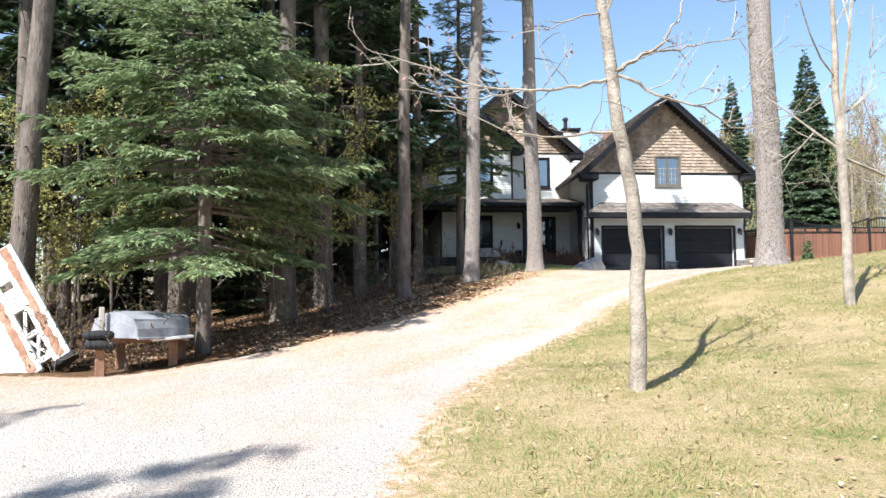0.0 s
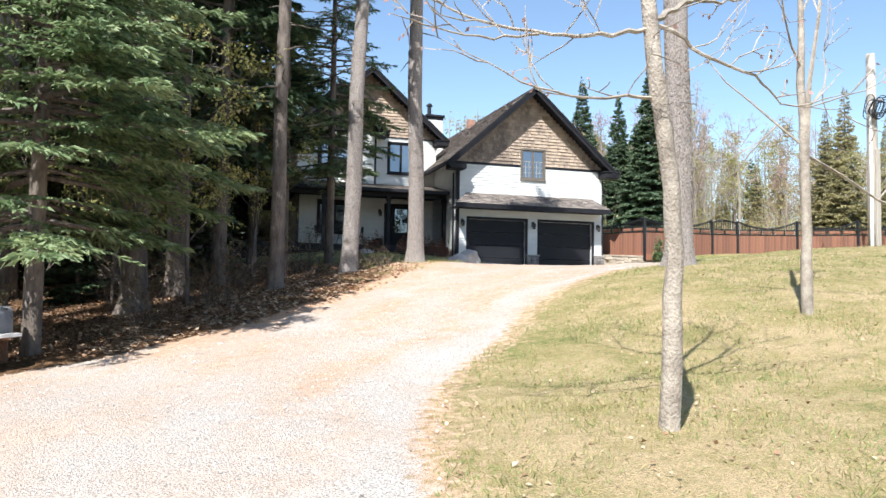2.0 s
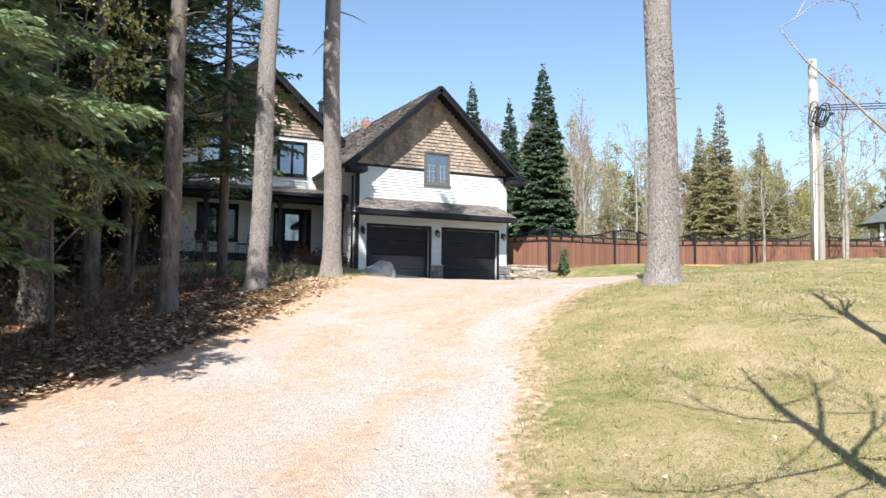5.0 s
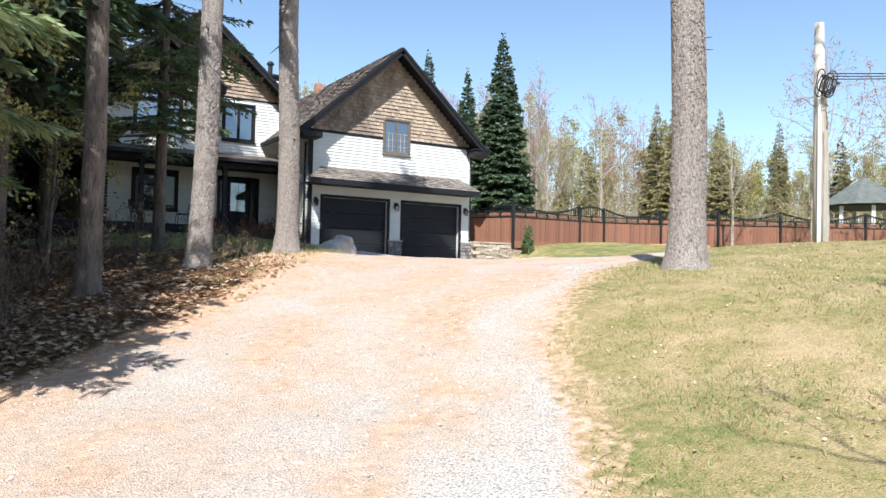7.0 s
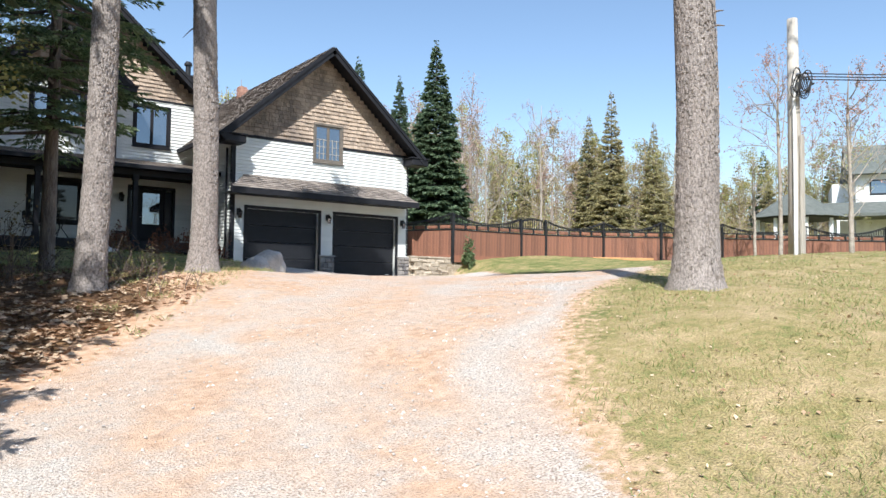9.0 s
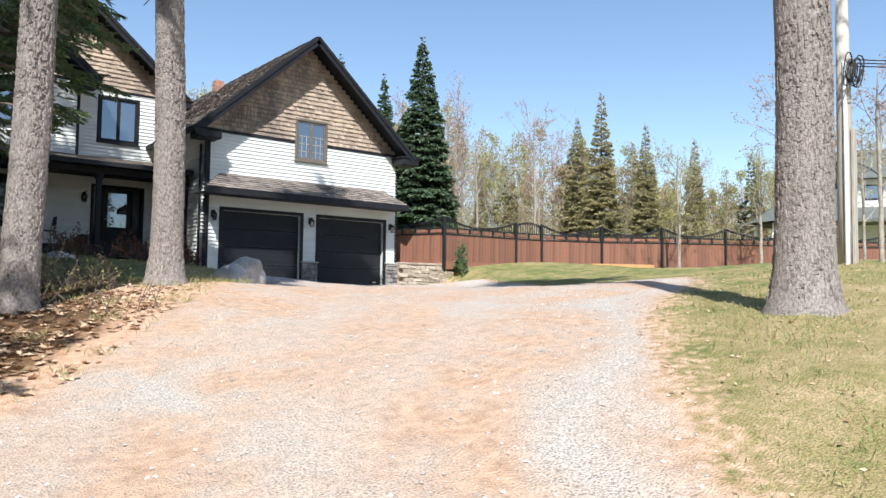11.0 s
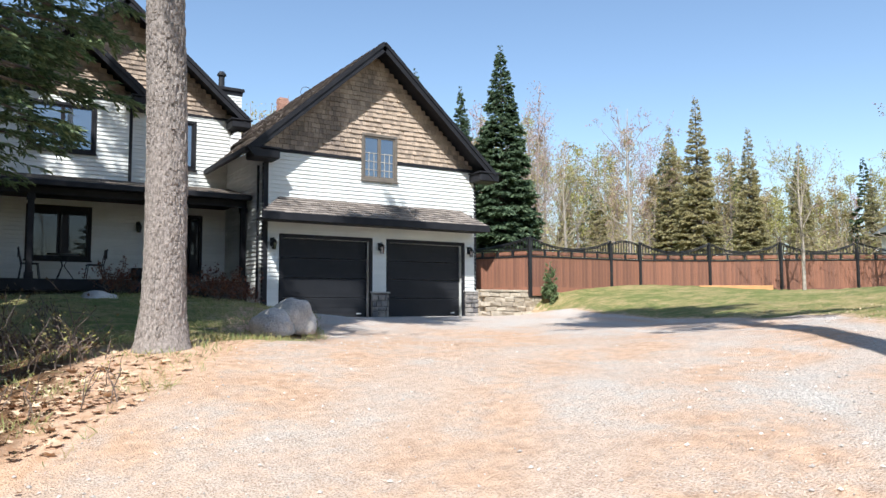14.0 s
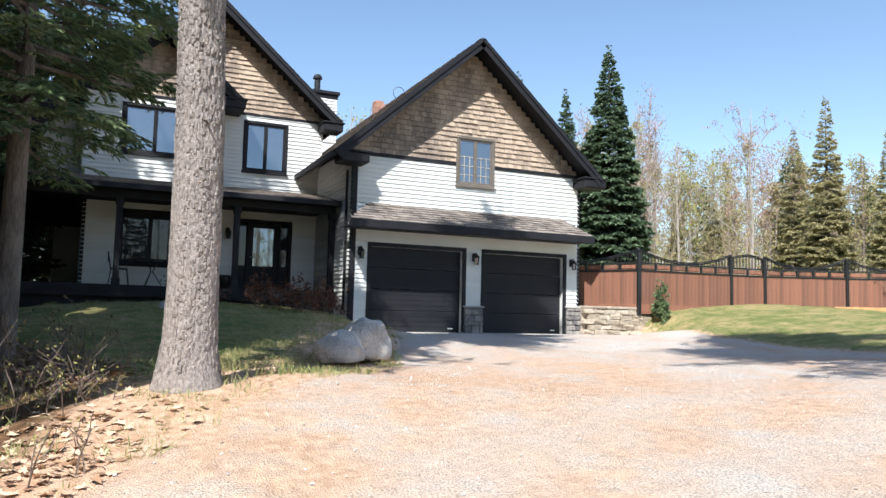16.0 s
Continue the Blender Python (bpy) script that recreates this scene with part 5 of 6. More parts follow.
for x, y, h, sd, lf in YT:
    rr = random.Random(sd)
    bare_tree(x, y, [(0, 0, -0.2), (0, 0, 0), (0.05, 0.03, h * 0.35), (-0.05, 0.05, h * 0.7), (0, 0, h)], [0.08, 0.07, 0.055, 0.035, 0.008],
              [((0.0, 0.0, h * f), (math.cos(rr.uniform(0, 6.3)), math.sin(rr.uniform(0, 6.3)), 0.9), h * 0.46 * (1.15 - f), 0.02) for f in (0.3, 0.36, 0.42, 0.48, 0.53, 0.58, 0.64, 0.7, 0.76, 0.82)],
              "young garden tree just coming into leaf by the fence", sd, M_BIRCH, lf, 0.06, 2, 4, 4)


def far_woods():
    """The leafless and budding woods all round, in one mass of trunks, twigs and leaves."""
    r = np.random.RandomState(71)
    bm = bmesh.new()
    groups = {"tan": ([], []), "spring": ([], []), "bud": ([], [])}

    def tree(x, y, h, boughs, kind, leafy=9):
        z = ground_z(x, y)
        tube(bm, [(x, y, z - 0.2), (x + r.uniform(-0.2, 0.2), y, z + h * 0.5), (x + r.uniform(-0.4, 0.4), y, z + h)], [0.11, 0.07, 0.012], 5)
        P, D = groups[kind]
        for _ in range(boughs):
            f = r.uniform(0.2, 0.95)
            a = r.uniform(0, math.tau)
            L = h * 0.27 * (1.15 - f) * r.uniform(0.6, 1.2)
            p0 = np.array([x, y, z + h * f])
            p1 = p0 + np.array([math.cos(a) * 0.6, math.sin(a) * 0.6, 0.75]) * L
            tube(bm, [p0, p1], [0.02, 0.006], 3)
            for _ in range(3):
                q = p0 + (p1 - p0) * r.uniform(0.2, 0.9)
                e = q + (p1 - p0) * 0.45 + r.normal(size=3) * L * 0.22
                tube(bm, [q, e], [0.011, 0.004], 3)
                for _ in range(leafy):
                    P.append(q + (e - q) * r.uniform(0.2, 1.1) + r.normal(size=3) * 0.2)
                    D.append(r.normal(size=3))

    for k in range(230):
        t = r.uniform(0, 1)
        x, y = 20 + 90 * t + r.uniform(-2, 2), 64 - 36 * t * t + r.uniform(-6, 12)
        tree(x, y, r.uniform(7.5, 12.5) + (1.5 if t < 0.4 else 0), 32, ("tan", "spring", "spring", "bud", "tan")[r.randint(5)], 17)
    for x, y, h in ((36.0, 55.8, 15.0), (33.6, 54.0, 12.5), (38.5, 58.0, 13.5), (30.5, 56.0, 13.0)):
        tree(x, y, h, 60, "bud", 5)
    for k in range(90):
        a = r.uniform(0, 1)
        x, y = -24 - 16 * r.rand() + 30 * a * a, 4 + 52 * a + r.uniform(-3, 3)
        tree(x, y, r.uniform(9, 14), 18, ("spring", "tan", "spring")[r.randint(3)])
    # unseen trees behind the camera, added to darken reflections and cut skylight
    for k in range(90):
        tree(r.uniform(-45, 60), r.uniform(-40, -27), r.uniform(9, 14), 16, ("spring", "tan", "tan")[r.randint(3)])
    for k in range(70):
        tree(r.uniform(-16, 24), r.uniform(50, 62), r.uniform(9, 13), 18, ("spring", "tan", "spring")[r.randint(3)])
    for k in range(1500):
        t = r.uniform(0, 1)
        if k % 6 == 0:
            x, y = r.uniform(-16, 24), r.uniform(48, 58)
        elif k % 3:
            x, y = 22 + 88 * t, 57 - 33 * t * t + r.uniform(-5, 8)
        else:
            x, y = -11 - 14 * r.rand(), 10 + 40 * t
        z = ground_z(x, y)
        P, D = groups[("tan", "spring")[r.randint(2)]]
        hh = r.uniform(1.4, 5.6)
        for _ in range(5):
            e = np.array([x, y, z]) + np.array([r.normal() * 0.7, r.normal() * 0.7, hh * r.uniform(0.6, 1.1)])
            tube(bm, [(x, y, z - 0.1), e], [0.016, 0.004], 3)
            for _ in range(14):
                P.append(np.array([x, y, z]) + (e - np.array([x, y, z])) * r.uniform(0.25, 1.05) + r.normal(size=3) * 0.28)
                D.append(r.normal(size=3))
    root = link("far_woods", bm, M_HAZE)
    tagged(root, "distant leafless spring woods with tan, russet and yellow-green haze of buds", "woods", kind="stuff")
    for k, m, s in (("tan", M_TAN, 0.17), ("spring", M_SPRING, 0.17), ("bud", M_BUD, 0.12)):
        ob = leaves_mesh("leaves", np.array(groups[k][0]), np.array(groups[k][1]), s, m, root, 0.6, 5, 0.2)
        ob["kind"] = "stuff"


far_woods()

# ---- things at the wood's edge ----
# tree against which the dock section leans
pine(-9.15, 14.6, 0.44, 17, 9, "leaning grey trunk behind the white dock section", 81, M_BARKD, (0.6, 0))


def dock_section(x, y, label, rz, lean, tilt, seed):
    """Two worn beams with braces between them and boarding alongside, leaning up against a trunk."""
    r = random.Random(seed)
    e = empty("dock_section", x, y, 0, label, "dock section")
    e.matrix_world = pose(x, y, ground_z(x, y) - 0.05, 0, 0, rz) @ pose(0, 0, 0, 0, lean, 0) @ pose(0, 0, 0, tilt, 0, 0)
    for u, ln in ((0.5, 2.36), (0.02, 2.30)):
        part("side_beam", cube(u - 0.14, u + 0.14, 0, ln, 0, 0.09, 0.01), M_WHITE, e)
        bm = bmesh.new()
        rows = []
        for k in range(25):
            q = 0.03 + (ln - 0.06) * k / 24
            a, b = u - r.uniform(0.045, 0.085), u + r.uniform(0.04, 0.085)
            rows.append([bm.verts.new(c) for c in ((a, q, 0.091), (a + 0.01, q, 0.100), (b - 0.01, q, 0.100), (b, q, 0.091))])
        for a, b in zip(rows, rows[1:]):
            for k in range(3):
                bm.faces.new((a[k], b[k], b[k + 1], a[k + 1]))
        bmesh.ops.recalc_face_normals(bm, faces=bm.faces)
        part("worn_strip", bm, M_STRIP, e, "worn rusty strip")
    for k, y0 in enumerate((0.12, 0.62, 1.15, 1.75)):
        part("cross_beam", cube(0.162, 0.358, y0, y0 + (0.1, 0.09, 0.45, 0.5)[k], -0.02, 0.04, 0.006), M_WHITE, e)
    for a, b in (((0.151, 0.22), (0.329, 0.60)), ((0.329, 0.22), (0.151, 0.60)), ((0.151, 0.72), (0.329, 1.14))):
        part("brace", sweep_box(bmesh.new(), (a[0], a[1], 0.0), (b[0], b[1], 0.0), 0.05, 0.04), M_WHITE, e)
    for k in range(7):
        x1 = -0.125 - k * 0.19
        part("board", cube(x1 - 0.186, x1, r.uniform(-0.02, 0.03), 2.1 - 0.12 * k + r.uniform(-0.05, 0.05), 0.0, 0.03, 0.004), M_WHITE, e)
    part("end_bracket", cube(0.30, 0.68, -0.10, -0.002, -0.10, 0.10, 0.015), M_RUBBER, e)
    return e


M_STRIP = mat("rusty_strip", (0.44, 0.29, 0.20), (0.26, 0.13, 0.08), 5, 0.9, 0.6, 30, island=0.3)
dock_section(-7.92, 12.75, "white-painted dock section with worn brown strips leaning on a trunk", 8, -34, 66, 1)


def overturned_boat():
    x, y = -6.27, 12.85
    z = ground_z(x, y)
    e = empty("rowing_boat", x, y, z + 0.50, "small overturned grey aluminium boat resting on timber supports", "boat", rz=58)
    bm = bmesh.new()
    N = 12
    rows = []
    for i in range(N + 1):
        s = i / N
        w = 0.52 * (1 - max(0, (s - 0.35) / 0.65) ** 2 * 0.93)
        h = 0.40 - 0.10 * s * s
        sheer = -0.10 * s * s
        ring = [(-1, sheer), (-0.97, h * 0.35), (-0.82, h * 0.72), (-0.42, h * 0.93), (0, h), (0.42, h * 0.93), (0.82, h * 0.72), (0.97, h * 0.35), (1, sheer)]
        rows.append([bm.verts.new((-0.62 + 1.5 * s, w * a, b)) for a, b in ring])
    for a, b in zip(rows, rows[1:]):
        for k in range(8):
            bm.faces.new((a[k], a[k + 1], b[k + 1], b[k]))
    bm.faces.new(rows[0])
    part("hull", bm, M_ALU, e).modifiers.new("skin", "SOLIDIFY").thickness = 0.012
    for sd in (-1, 1):
        pts = [(-0.62 + 1.5 * q, sd * 0.53 * (1 - max(0, (q - 0.35) / 0.65) ** 2 * 0.93), -0.10 * q * q) for q in (0, 0.2, 0.4, 0.6, 0.8, 0.95)]
        part("gunwale", tube(bmesh.new(), pts, [0.024] * 6, 6), M_ALU, e)
        part("strake", tube(bmesh.new(), [(a, b * 0.83, 0.29 - 0.05 * k / 5) for k, (a, b, c) in enumerate(pts)], [0.010] * 6, 5), M_ALU, e)
    part("keel", tube(bmesh.new(), [(-0.62, 0, 0.405), (0.2, 0, 0.385), (0.86, 0, 0.305)], [0.018] * 3, 5), M_ALU, e)
    t = empty("trestle", x, y, z, "rough brown timber posts and rails holding the boat", "trestle", rz=14)
    for u, v in ((-0.62, -0.50), (0.42, -0.10), (-0.40, 0.35), (0.55, 0.60)):
        part("leg", cube(u - 0.07, u + 0.07, v - 0.07, v + 0.07, -0.2, 0.42, 0.012), M_RUST, t)
    part("rail", sweep_box(bmesh.new(), (-0.80, -0.54, 0.455), (0.62, -0.06, 0.455), 0.10, 0.07), M_RUST, t)
    part("rail", sweep_box(bmesh.new(), (-0.60, 0.30, 0.455), (0.7, 0.66, 0.455), 0.10, 0.07), M_RUST, t)
    part("plank", sweep_box(bmesh.new(), (0.10, -0.46, 0.46), (0.72, -0.26, 0.50), 0.14, 0.04), M_WHITE, t)
    part("stake", cube(-0.66, -0.58, -0.44, -0.38, 0.3, 0.98, 0.008), M_POLE, t)
    b = empty("tyre", -6.75, 12.12, z + 0.55, "old black tyre piece lying on the boat's trestle", "tyre", "old tyres", rz=14)
    part("rubber_roll", tube(bmesh.new(), [(-0.22, 0, 0.0), (-0.19, 0, 0.0), (0, 0, 0.01), (0.19, 0, 0.0), (0.22, 0, 0.0)], [0.03, 0.065, 0.075, 0.065, 0.03], 10), M_RUBBER, b, smooth=True)
    part("tread", (lambda m: [tube(m, [(u, 0, 0), (u + 0.02, 0, 0)], [0.079] * 2, 10) for u in (-0.14, -0.07, 0.0, 0.07, 0.14)] and m)(bmesh.new()), M_RUBBER, b)
    copy_thing(b, pose(-6.72, 12.10, z + 0.40, 0, 4, 10))


overturned_boat()

# ---- porch furniture ----


def bistro_chair(x, y, rz):
    e = empty("bistro_chair", x, y, PF, "dark metal bistro chair on the porch", "chair", "porch chairs", rz)
    part("seat", cube(-0.22, 0.22, -0.22, 0.22, 0.43, 0.46, 0.012), M_BLACK, e)
    for sx in (-1, 1):
        for sy in (-1, 1):
            part("leg", tube(bmesh.new(), [(0.25 * sx, 0.25 * sy, 0), (0.19 * sx, 0.19 * sy, 0.43)], [0.013] * 2, 6), M_BLACK, e)
        part("back_post", tube(bmesh.new(), [(0.2 * sx, 0.2, 0.45), (0.22 * sx, 0.28, 0.88)], [0.013] * 2, 6), M_BLACK, e)
    part("backrest", cube(-0.22, 0.22, 0.255, 0.28, 0.62, 0.88, 0.01), M_BLACK, e)
    return e


bc = bistro_chair(1.55, 35.6, 90)
copy_thing(bc, pose(3.15, 35.6, PF, 0, 0, -90))
bt = empty("bistro_table", 2.35, 35.6, PF, "dark round bistro table between two chairs", "table")
bm = bmesh.new()
bmesh.ops.create_cone(bm, cap_ends=True, segments=24, radius1=0.42, radius2=0.42, depth=0.03, matrix=Matrix.Translation((0, 0, 0.72)))
part("tabletop", bm, M_BLACK, bt)
for k in range(3):
    a = k * math.tau / 3
    part("leg", tube(bmesh.new(), [(0.3 * math.cos(a), 0.3 * math.sin(a), 0), (0.03 * math.cos(a), 0.03 * math.sin(a), 0.4), (0.16 * math.cos(a), 0.16 * math.sin(a), 0.705)], [0.013] * 3, 6), M_BLACK, bt)
pot = link("planter", tube(bmesh.new(), [(4.35, 36.2, PF), (4.35, 36.2, PF + 0.3), (4.35, 36.2, PF + 0.42)], [0.12, 0.17, 0.16], 14), M_BLACK, smooth=True)
tagged(pot, "dark round planter beside the front door", "planter")
l2 = lantern(4.42, HY - 0.02, 2.75)
l2["label"], l2["group"] = "black lantern on the porch wall", "porch lanterns"

# ---- neighbours beyond the fence ----
gz = empty("gazebo", 40.6, 31.2, 0.4, "garden gazebo with white posts and a grey-green hipped roof", "gazebo", rz=20)
bm = bmesh.new()
bmesh.ops.create_cone(bm, cap_ends=True, segments=8, radius1=2.7, radius2=0.15, depth=1.7, matrix=Matrix.Translation((0, 0, 4.35)))
M_GROOF = mat("green_grey_shingle", (0.14, 0.15, 0.135), (0.09, 0.10, 0.088), 3, 0.9, 0.5, 40)
part("roof", bm, M_GROOF, gz)
part("floor", cube(-1.9, 1.9, -1.9, 1.9, -0.3, 0.0), M_CONC, gz)
for k in range(8):
    a = (k + 0.5) * math.tau / 8
    part("post", cube(2.1 * math.cos(a) - 0.09, 2.1 * math.cos(a) + 0.09, 2.1 * math.sin(a) - 0.09, 2.1 * math.sin(a) + 0.09, -0.3, 3.5), M_WHITE, gz)
# charcoal colour stands in for the shade beneath the gazebo's eaves
part("eave_shade_ring", tube(bmesh.new(), [(0, 0, 3.42), (0, 0, 3.51)], [2.35, 2.62], 8), M_TRIM, gz)
nh = empty("neighbour_house", 57.2, 29.2, 2.7, "white neighbouring house with a grey-green roof", "house", rz=-62)
part("wall", cube(-5.5, 6.5, 0, 8, -2.5, 5.6), M_WHITE, nh)
part("low_wall", cube(-7.0, -5.5, 1.0, 7, -2.5, 5.0), M_WHITE, nh)
bm = bmesh.new()
v = [bm.verts.new(p) for p in ((-6.1, -0.7, 5.5), (7.1, -0.7, 5.5), (7.1, 8.7, 5.5), (-6.1, 8.7, 5.5), (-6.1, 4, 8.3), (7.1, 4, 8.3))]
for f in ((0, 1, 5, 4), (2, 3, 4, 5), (0, 4, 3), (1, 2, 5), (0, 3, 2, 1)):
    bm.faces.new([v[i] for i in f])
bmesh.ops.recalc_face_normals(bm, faces=bm.faces)
part("roof", bm, M_GROOF, nh)
bm = bmesh.new()
v = [bm.verts.new(p) for p in ((-7.6, -3.2, 2.4), (7.1, -3.2, 2.4), (7.1, -0.01, 3.5), (-7.6, -0.01, 3.5), (-7.6, -3.2, 2.2), (7.1, -3.2, 2.2), (7.1, -0.01, 2.2), (-7.6, -0.01, 2.2))]
for f in ((0, 1, 2, 3), (7, 6, 5, 4), (0, 4, 5, 1), (1, 5, 6, 2), (2, 6, 7, 3), (3, 7, 4, 0)):
    bm.faces.new([v[i] for i in f])
bmesh.ops.recalc_face_normals(bm, faces=bm.faces)
part("veranda_roof", bm, M_GROOF, nh)
for x in (-6.8, -3.5, 0, 3.5, 6.8):
    part("veranda_post", cube(x - 0.08, x + 0.08, -3.05, -2.89, -2.5, 2.2), M_WHITE, nh)
for x in (-4, -0.5, 3.5):
    w = part("window", cube(x - 0.6, x + 0.6, -0.04, 0.02, 4.0, 5.1), M_TRIM, nh)
    part("pane", cube(x - 0.5, x + 0.5, -0.05, -0.041, 4.1, 5.0), M_GLASS, w)

# ---- shrubs, brush, litter, grass, gravel ----
SB = spruce(16.75, 32.25, 1.3, 0.22, 0.05, "small upright conifer shrub by the retaining wall", 91, M_NEEDLE, 1.0, 0.10, 0.03, whorl=0.10, droop=-0.5, sprays=14)
SB.name = "conifer_shrub"
SB["category"], SB["group"] = "shrub", "shrubs"


M_RUSSET = mat("russet_leaf", (0.24, 0.09, 0.045), (0.12, 0.05, 0.03), 3, 0.8, 0.0, 9, island=0.7, thin=0.3)


def brush(x, y, h, stems, label, seed, leaf, spread=0.5, buds=2, size=0.05, thick=0.007):
    r = np.random.RandomState(seed)
    e = empty("bush", x, y, ground_z(x, y), label, "bush", "bushes by the drive")
    bm, tips = bmesh.new(), []
    for k in range(stems):
        a = r.uniform(0, math.tau)
        w = (math.cos(a) * spread, math.sin(a) * spread, 1)
        limb(bm, (r.normal() * 0.12, r.normal() * 0.12, -0.05), w, h * r.uniform(0.6, 1.1), thick, r, 1, tips, 3, 0.35, 4)
    ob = part("brushwood", bm, M_TWIG, e)
    ob["kind"] = "stuff"
    P = np.array([t for t, _ in tips for _ in range(buds)]) + r.normal(size=(len(tips) * buds, 3)) * 0.03
    ob = leaves_mesh("leaves", P, r.normal(size=P.shape), size, leaf, e, 0.6, seed, 0.3)
    ob["kind"] = "stuff"
    return e


B1 = brush(1.0, 21.6, 0.55, 14, "leafless brown brush beside the pines", 101, M_SCRUB, 0.6, 1, 0.04)
B2 = brush(-1.6, 20.0, 1.0, 14, "low twiggy undergrowth at the wood's edge", 102, M_SCRUB, 0.4)
B3 = brush(5.4, 31.6, 0.65, 22, "rusty low garden shrub below the porch", 103, M_RUSSET, 0.7, 5, 0.06)
_r = random.Random(9)
for k, (x, y) in enumerate(((-0.9, 21.2), (0.45, 21.0), (-2.6, 19.2), (-0.2, 23.4))):
    copy_thing(B1 if k % 2 else B2, pose(x, y, ground_z(x, y), 0, 0, 77 * k))
for k, (x, y) in enumerate(((-3.0, 16.6), (-4.2, 15.6), (-6.2, 14.0), (-7.0, 16.0), (-5.0, 18.0), (-8.3, 15.2), (-3.6, 18.4), (-9.5, 17), (-6.4, 12.9), (-10.5, 13.6), (-9.6, 14.6), (-5.0, 21), (-7.8, 12.9))):
    copy_thing(B2, pose(x, y, ground_z(x, y), 0, 0, 51 * k))
for k, (x, y) in enumerate(((4.6, 32.0), (6.2, 32.4), (3.4, 32.6))):
    copy_thing(B3, pose(x, y, ground_z(x, y), 0, 0, 51 * k))
W1 = brush(0.98, 18.75, 0.40, 3, "thin leafless sapling stems on the leafy bank", 104, M_SPRING, 0.25, 1, 0.02, 0.0045)
W2 = brush(1.15, 20.4, 0.34, 6, "dry weed stalks with a few new leaves", 105, M_SPRING, 0.6, 1, 0.028, 0.004)
for k, (x, y) in enumerate(((0.45, 18.6), (0.55, 20.1), (0.0, 19.4), (1.0, 21.0), (0.75, 20.6), (0.25, 20.5), (0.9, 20.2))):
    copy_thing(W1 if k == 0 else W2, pose(x, y, ground_z(x, y), 0, 0, 67 * k))
ST = bare_tree(-10.8, 16.2, [(0, 0, -0.2), (0, 0, 0), (0.1, 0, 2), (0.0, 0.1, 5)], [0.045, 0.04, 0.03, 0.008], [((0.05, 0, f), (math.cos(f * 9), math.sin(f * 9), 0.8), 1.3, 0.012) for f in (0.8, 1.2, 1.6, 2.0, 2.4, 2.8, 3.2, 3.6, 4.0)], "yellow-green sapling in the wood", 95, M_BARKD, M_SPRING, 0.08, 2, 4, 5)
for k, (x, y) in enumerate(((-9.2, 17.4), (-12, 17.5), (-11.4, 14.6), (-13.2, 16), (-8.2, 17.0), (-6.3, 17.2), (-2.2, 21.5), (-4.0, 23.5), (-3.6, 16.9), (-10, 20.0), (-13, 20), (-5.2, 19.6), (-14, 18))):
    o = copy_thing(ST, pose(x, y, ground_z(x, y), 0, 0, 63 * k))


def scatter(n, box4, keep, seed):
    r = np.random.RandomState(seed)
    x, y = r.uniform(box4[0], box4[1], n), r.uniform(box4[2], box4[3], n)
    k = keep(x, y, r)
    return x[k], y[k], r


def lobed_leaves(name, P, size, material, seed):
    """Curled maple leaves lying about: seven-pointed outlines folded along the midrib."""
    r = np.random.RandomState(seed)
    n = len(P)
    a = r.uniform(0, math.tau, n)
    tilt = r.normal(size=(n, 2)) * 0.22
    L = size * r.uniform(0.55, 1.2, n)
    fold, curl = r.uniform(0.05, 0.5, n), r.uniform(-0.2, 0.5, n)
    outline = ((-0.5, 0.0), (-0.25, 0.16), (-0.30, 0.46), (0.02, 0.22), (0.22, 0.44), (0.24, 0.16), (0.55, 0.0), (0.24, -0.16), (0.22, -0.44), (0.02, -0.22), (-0.30, -0.46), (-0.25, -0.16))
    V = []
    for u, v in outline:
        x = u * L
        y = v * L
        z = np.abs(v) * L * fold + u * u * L * curl + x * tilt[:, 0] + y * tilt[:, 1]
        V.append(np.stack([P[:, 0] + x * np.cos(a) - y * np.sin(a), P[:, 1] + x * np.sin(a) + y * np.cos(a), P[:, 2] + z], -1))
    V = np.stack(V, 1).reshape(-1, 3)
    base = np.array([[0, 1, 2, 3, 4, 5, 6], [6, 7, 8, 9, 10, 11, 0]])
    F = (np.arange(n)[:, None, None] * 12 + base[None]).reshape(-1, 7)
    return raw(name, V.tolist(), F.tolist(), material)


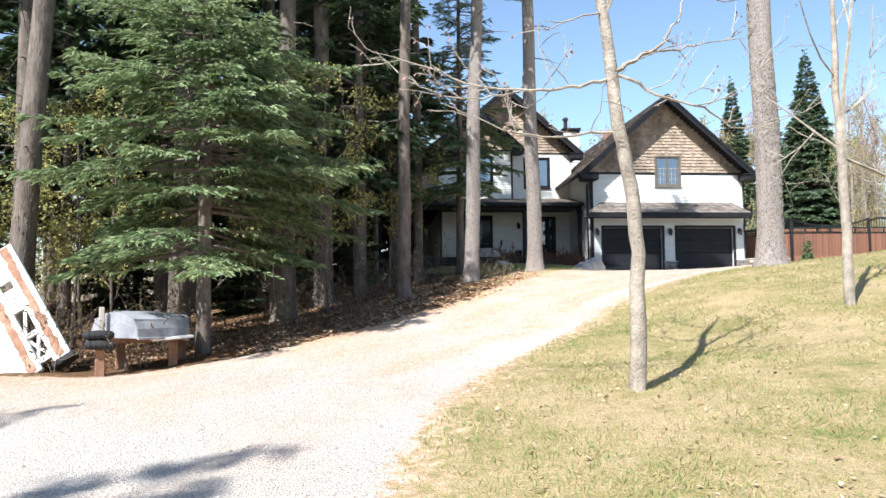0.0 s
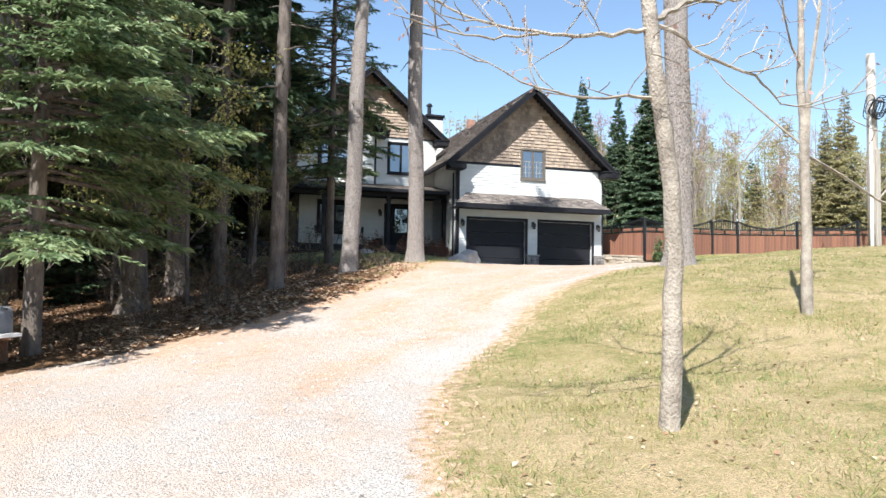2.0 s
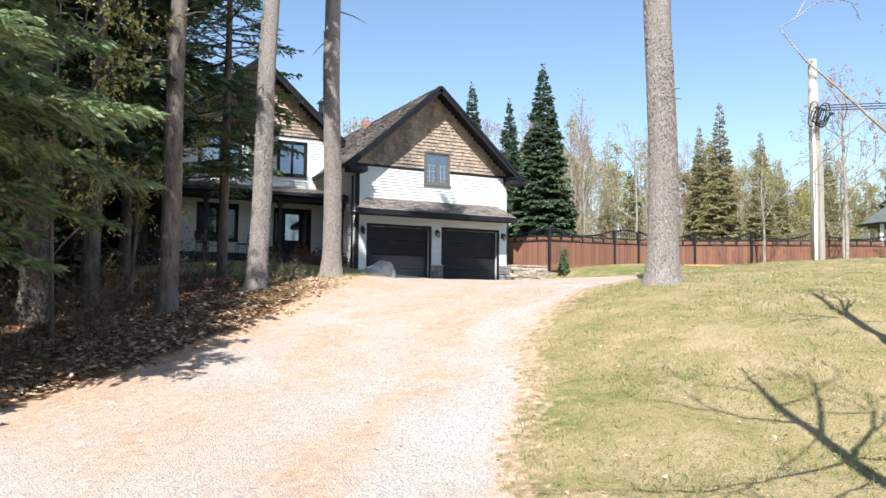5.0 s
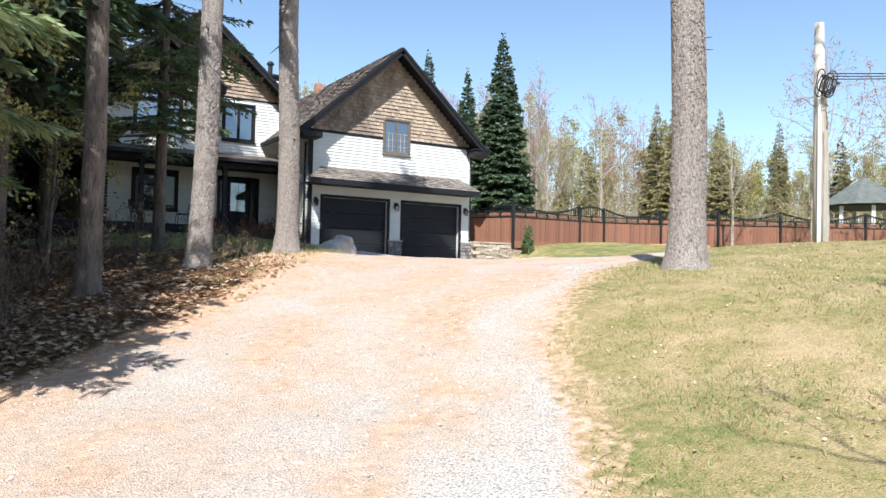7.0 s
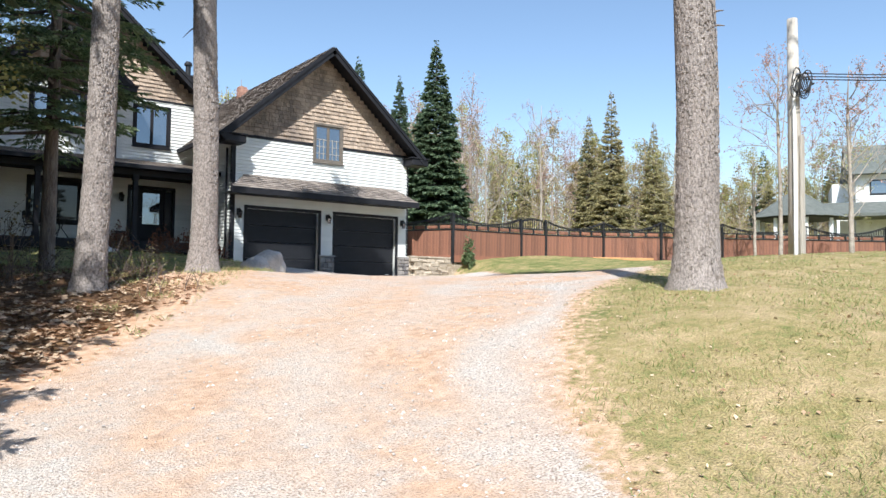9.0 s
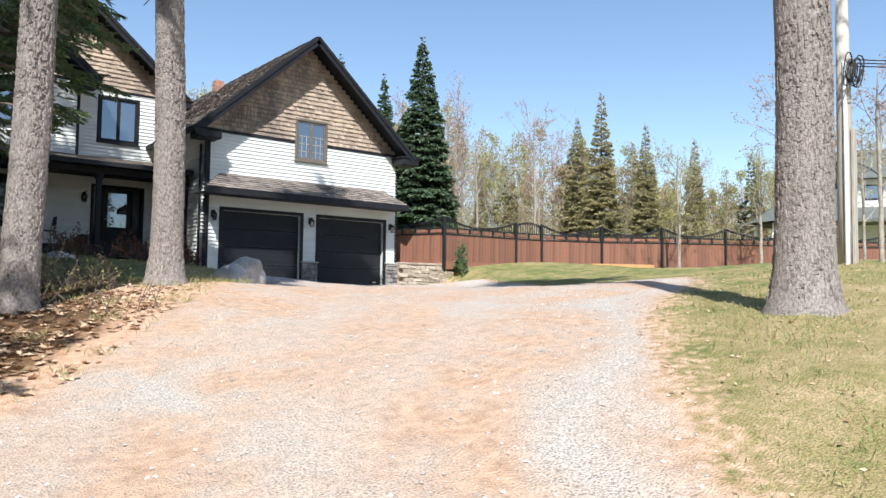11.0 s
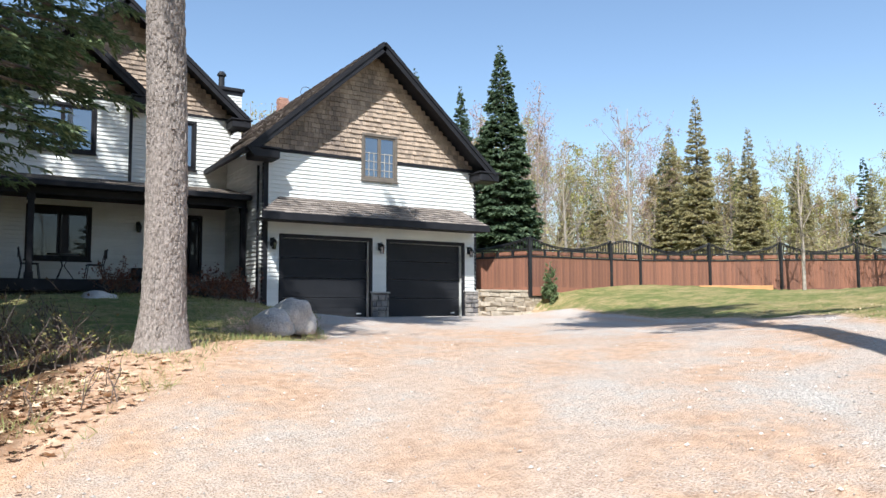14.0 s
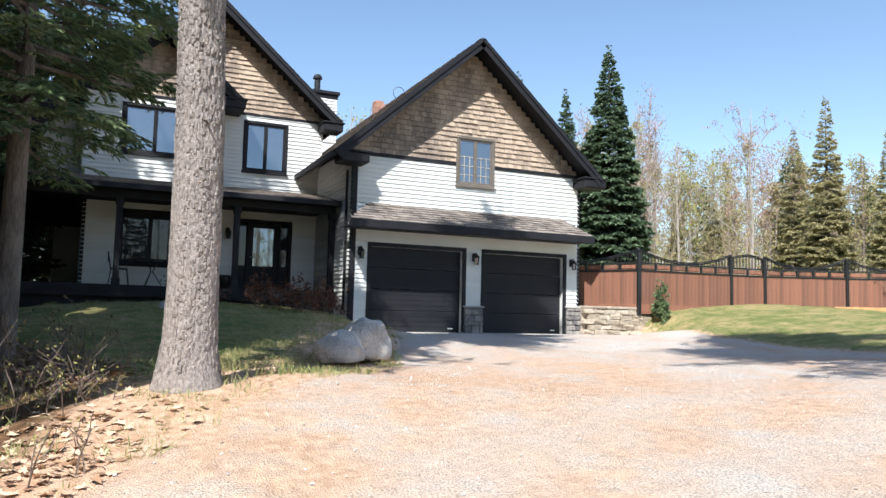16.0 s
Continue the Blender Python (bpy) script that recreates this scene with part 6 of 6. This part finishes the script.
def strewn_leaves():
    def keep(x, y, r):
        d = drive_dist(x, y)
        deep = (woods_mask(x, y) > 0.4) & (d > 1.0) & ~((x > -2.5) & (y < 21) & (d < 3))
        return deep & (r.rand(len(x)) < np.clip(1.25 - d / 9, 0.25, 1))

    x, y, r = scatter(90000, (-14, 5, 10, 27), keep, 111)
    P = np.stack([x, y, land(x, y) + swell(x, y) + 0.015 + r.rand(len(x)) * 0.02], -1)
    D = np.stack([r.normal(size=len(x)), r.normal(size=len(x)), r.normal(size=len(x)) * 0.35], -1)
    tagged(leaves_mesh("leaf_litter", P, D, 0.058, M_LITTERD, None, 0.75, 4, 0.75), "dry brown leaves strewn over the forest floor", "leaf litter", kind="stuff")

    def bank(x, y, r):
        d = drive_dist(x, y)
        verge = (x < 0.9 + 0.75 * (y - 17)) & (d > -0.15) & (d < 3.4)
        patchy = 0.5 + 0.5 * np.sin(x * 2.9 + 1.7 * np.sin(y * 2.3)) * np.cos(y * 2.7)
        return verge & (r.rand(len(x)) < (0.25 + 0.75 * patchy) * np.clip((20.4 - y) / 1.4, 0.07, 1) * np.clip(0.15 + d / 0.8, 0, 1))

    x, y, r = scatter(52000, (-5, 5, 13, 25), bank, 116)
    P = np.stack([x, y, land(x, y) + swell(x, y) + 0.004 + r.rand(len(x)) * 0.012], -1)
    tagged(lobed_leaves("bank_leaves", P, 0.085, M_LITTER, 12), "curled pale brown maple leaves lying on the bank", "leaf litter", kind="stuff")


def lawn_grass():
    def keep(x, y, r):
        d = drive_dist(x, y)
        clump = np.sin(x * 2.1 + np.sin(y * 1.7)) * np.cos(y * 2.4 + np.sin(x * 1.3))
        near = np.exp(-np.maximum(0, np.hypot(x + 1, y - 8) - 4) / 7)
        return (d > 0.05) & (woods_mask(x, y) < 0.2) & (r.rand(len(x)) < near * np.clip(0.5 + 0.7 * clump, 0.06, 1))

    x, y, r = scatter(650000, (-3, 18, 2, 28), keep, 112)
    P = np.stack([x, y, land(x, y) + swell(x, y) - 0.008], -1)
    D = np.stack([r.normal(size=len(x)) * 0.6, r.normal(size=len(x)) * 0.6, np.full(len(x), 0.8)], -1)
    tagged(leaves_mesh("grass", P, D, 0.055, M_GRASS, None, 0.11, 6, 0.1), "short straw-coloured and green spring grass", "grass", kind="stuff")


def loose_gravel():
    def keep(x, y, r):
        d = drive_dist(x, y)
        near = np.exp(-np.maximum(0, np.hypot(x + 0.5, y - 10) - 3) / 5)
        edge = np.exp(-(d + 0.6) ** 2 / 0.5)
        return (d < 0.15) & (r.rand(len(x)) < near * (0.35 + 0.65 * edge))

    x, y, r = scatter(60000, (-8, 10, 1, 26), keep, 113)
    n = len(x)
    c = np.stack([x, y, land(x, y) + swell(x, y) + 0.004], -1)
    s = 0.005 + 0.011 * r.rand(n, 1) ** 3
    a = r.uniform(0, math.tau, n)
    u = np.stack([np.cos(a), np.sin(a), r.normal(size=n) * 0.2], -1) * s * r.uniform(0.8, 1.5, (n, 1))
    v = np.stack([-np.sin(a), np.cos(a), r.normal(size=n) * 0.2], -1) * s
    w = np.array([0, 0, 0.75]) * s
    V = np.stack([c + u, c + v, c - u, c - v, c + w + u * 0.2, c - w], 1).reshape(-1, 3)
    base = np.array([[0, 1, 4], [1, 2, 4], [2, 3, 4], [3, 0, 4], [1, 0, 5], [2, 1, 5], [3, 2, 5], [0, 3, 5]])
    F = (np.arange(n)[:, None, None] * 6 + base[None]).reshape(-1, 3)
    ob = raw("gravel", V.tolist(), F.tolist(), M_PEBBLE)
    tagged(ob, "loose grey gravel strewn over the drive", "gravel", kind="stuff")


def lawn_leaves():
    x, y, r = scatter(11000, (-2, 16, 3, 24), lambda x, y, r: (drive_dist(x, y) > 0.0) & (x > 0.9 + 0.75 * (y - 17)), 114)
    P = np.stack([x, y, land(x, y) + swell(x, y) + 0.012], -1)
    D = np.stack([r.normal(size=len(x)), r.normal(size=len(x)), r.normal(size=len(x)) * 0.3], -1)
    tagged(leaves_mesh("fallen_leaves", P, D, 0.036, M_LITTER, None, 0.7, 7, 0.8), "scattered dry leaves lying on the lawn", "leaf litter", kind="stuff")


def verge_grass():
    def keep(x, y, r):
        d = drive_dist(x, y)
        clump = np.sin(x * 5.1 + np.sin(y * 3.7)) * np.cos(y * 4.4 + np.sin(x * 3.3))
        return (d > -0.1) & (d < 7) & (x < 0.9 + 0.75 * (y - 17)) & (x > -0.5) & (r.rand(len(x)) < np.clip(clump + 0.55 * (y > 20.5) * (d < 2.2), 0.06, 1) ** 2)

    x, y, r = scatter(90000, (-1, 6.5, 16, 33), keep, 115)
    P = np.stack([x, y, land(x, y) + swell(x, y) - 0.008], -1)
    D = np.stack([r.normal(size=len(x)) * 0.5, r.normal(size=len(x)) * 0.5, np.full(len(x), 0.8)], -1)
    tagged(leaves_mesh("verge_grass", P, D, 0.10, M_GRASS, None, 0.07, 8, 0.1), "tufts of green and dry grass on the bank", "grass", kind="stuff")


def roof_wire():
    r, c = 0.17, Vector((8.35, 33.2, 6.42))
    ob = link("wire_loop", tube(bmesh.new(), [c + Vector((r * math.cos(a), 0, r + r * math.sin(a))) for a in [i * math.tau / 20 for i in range(21)]], [0.008] * 21, 5), M_BLACK)
    tagged(ob, "thin dark wire loop standing on the garage roof", "wire loop")


lawn_leaves()
verge_grass()
roof_wire()
strewn_leaves()
lawn_grass()
loose_gravel()
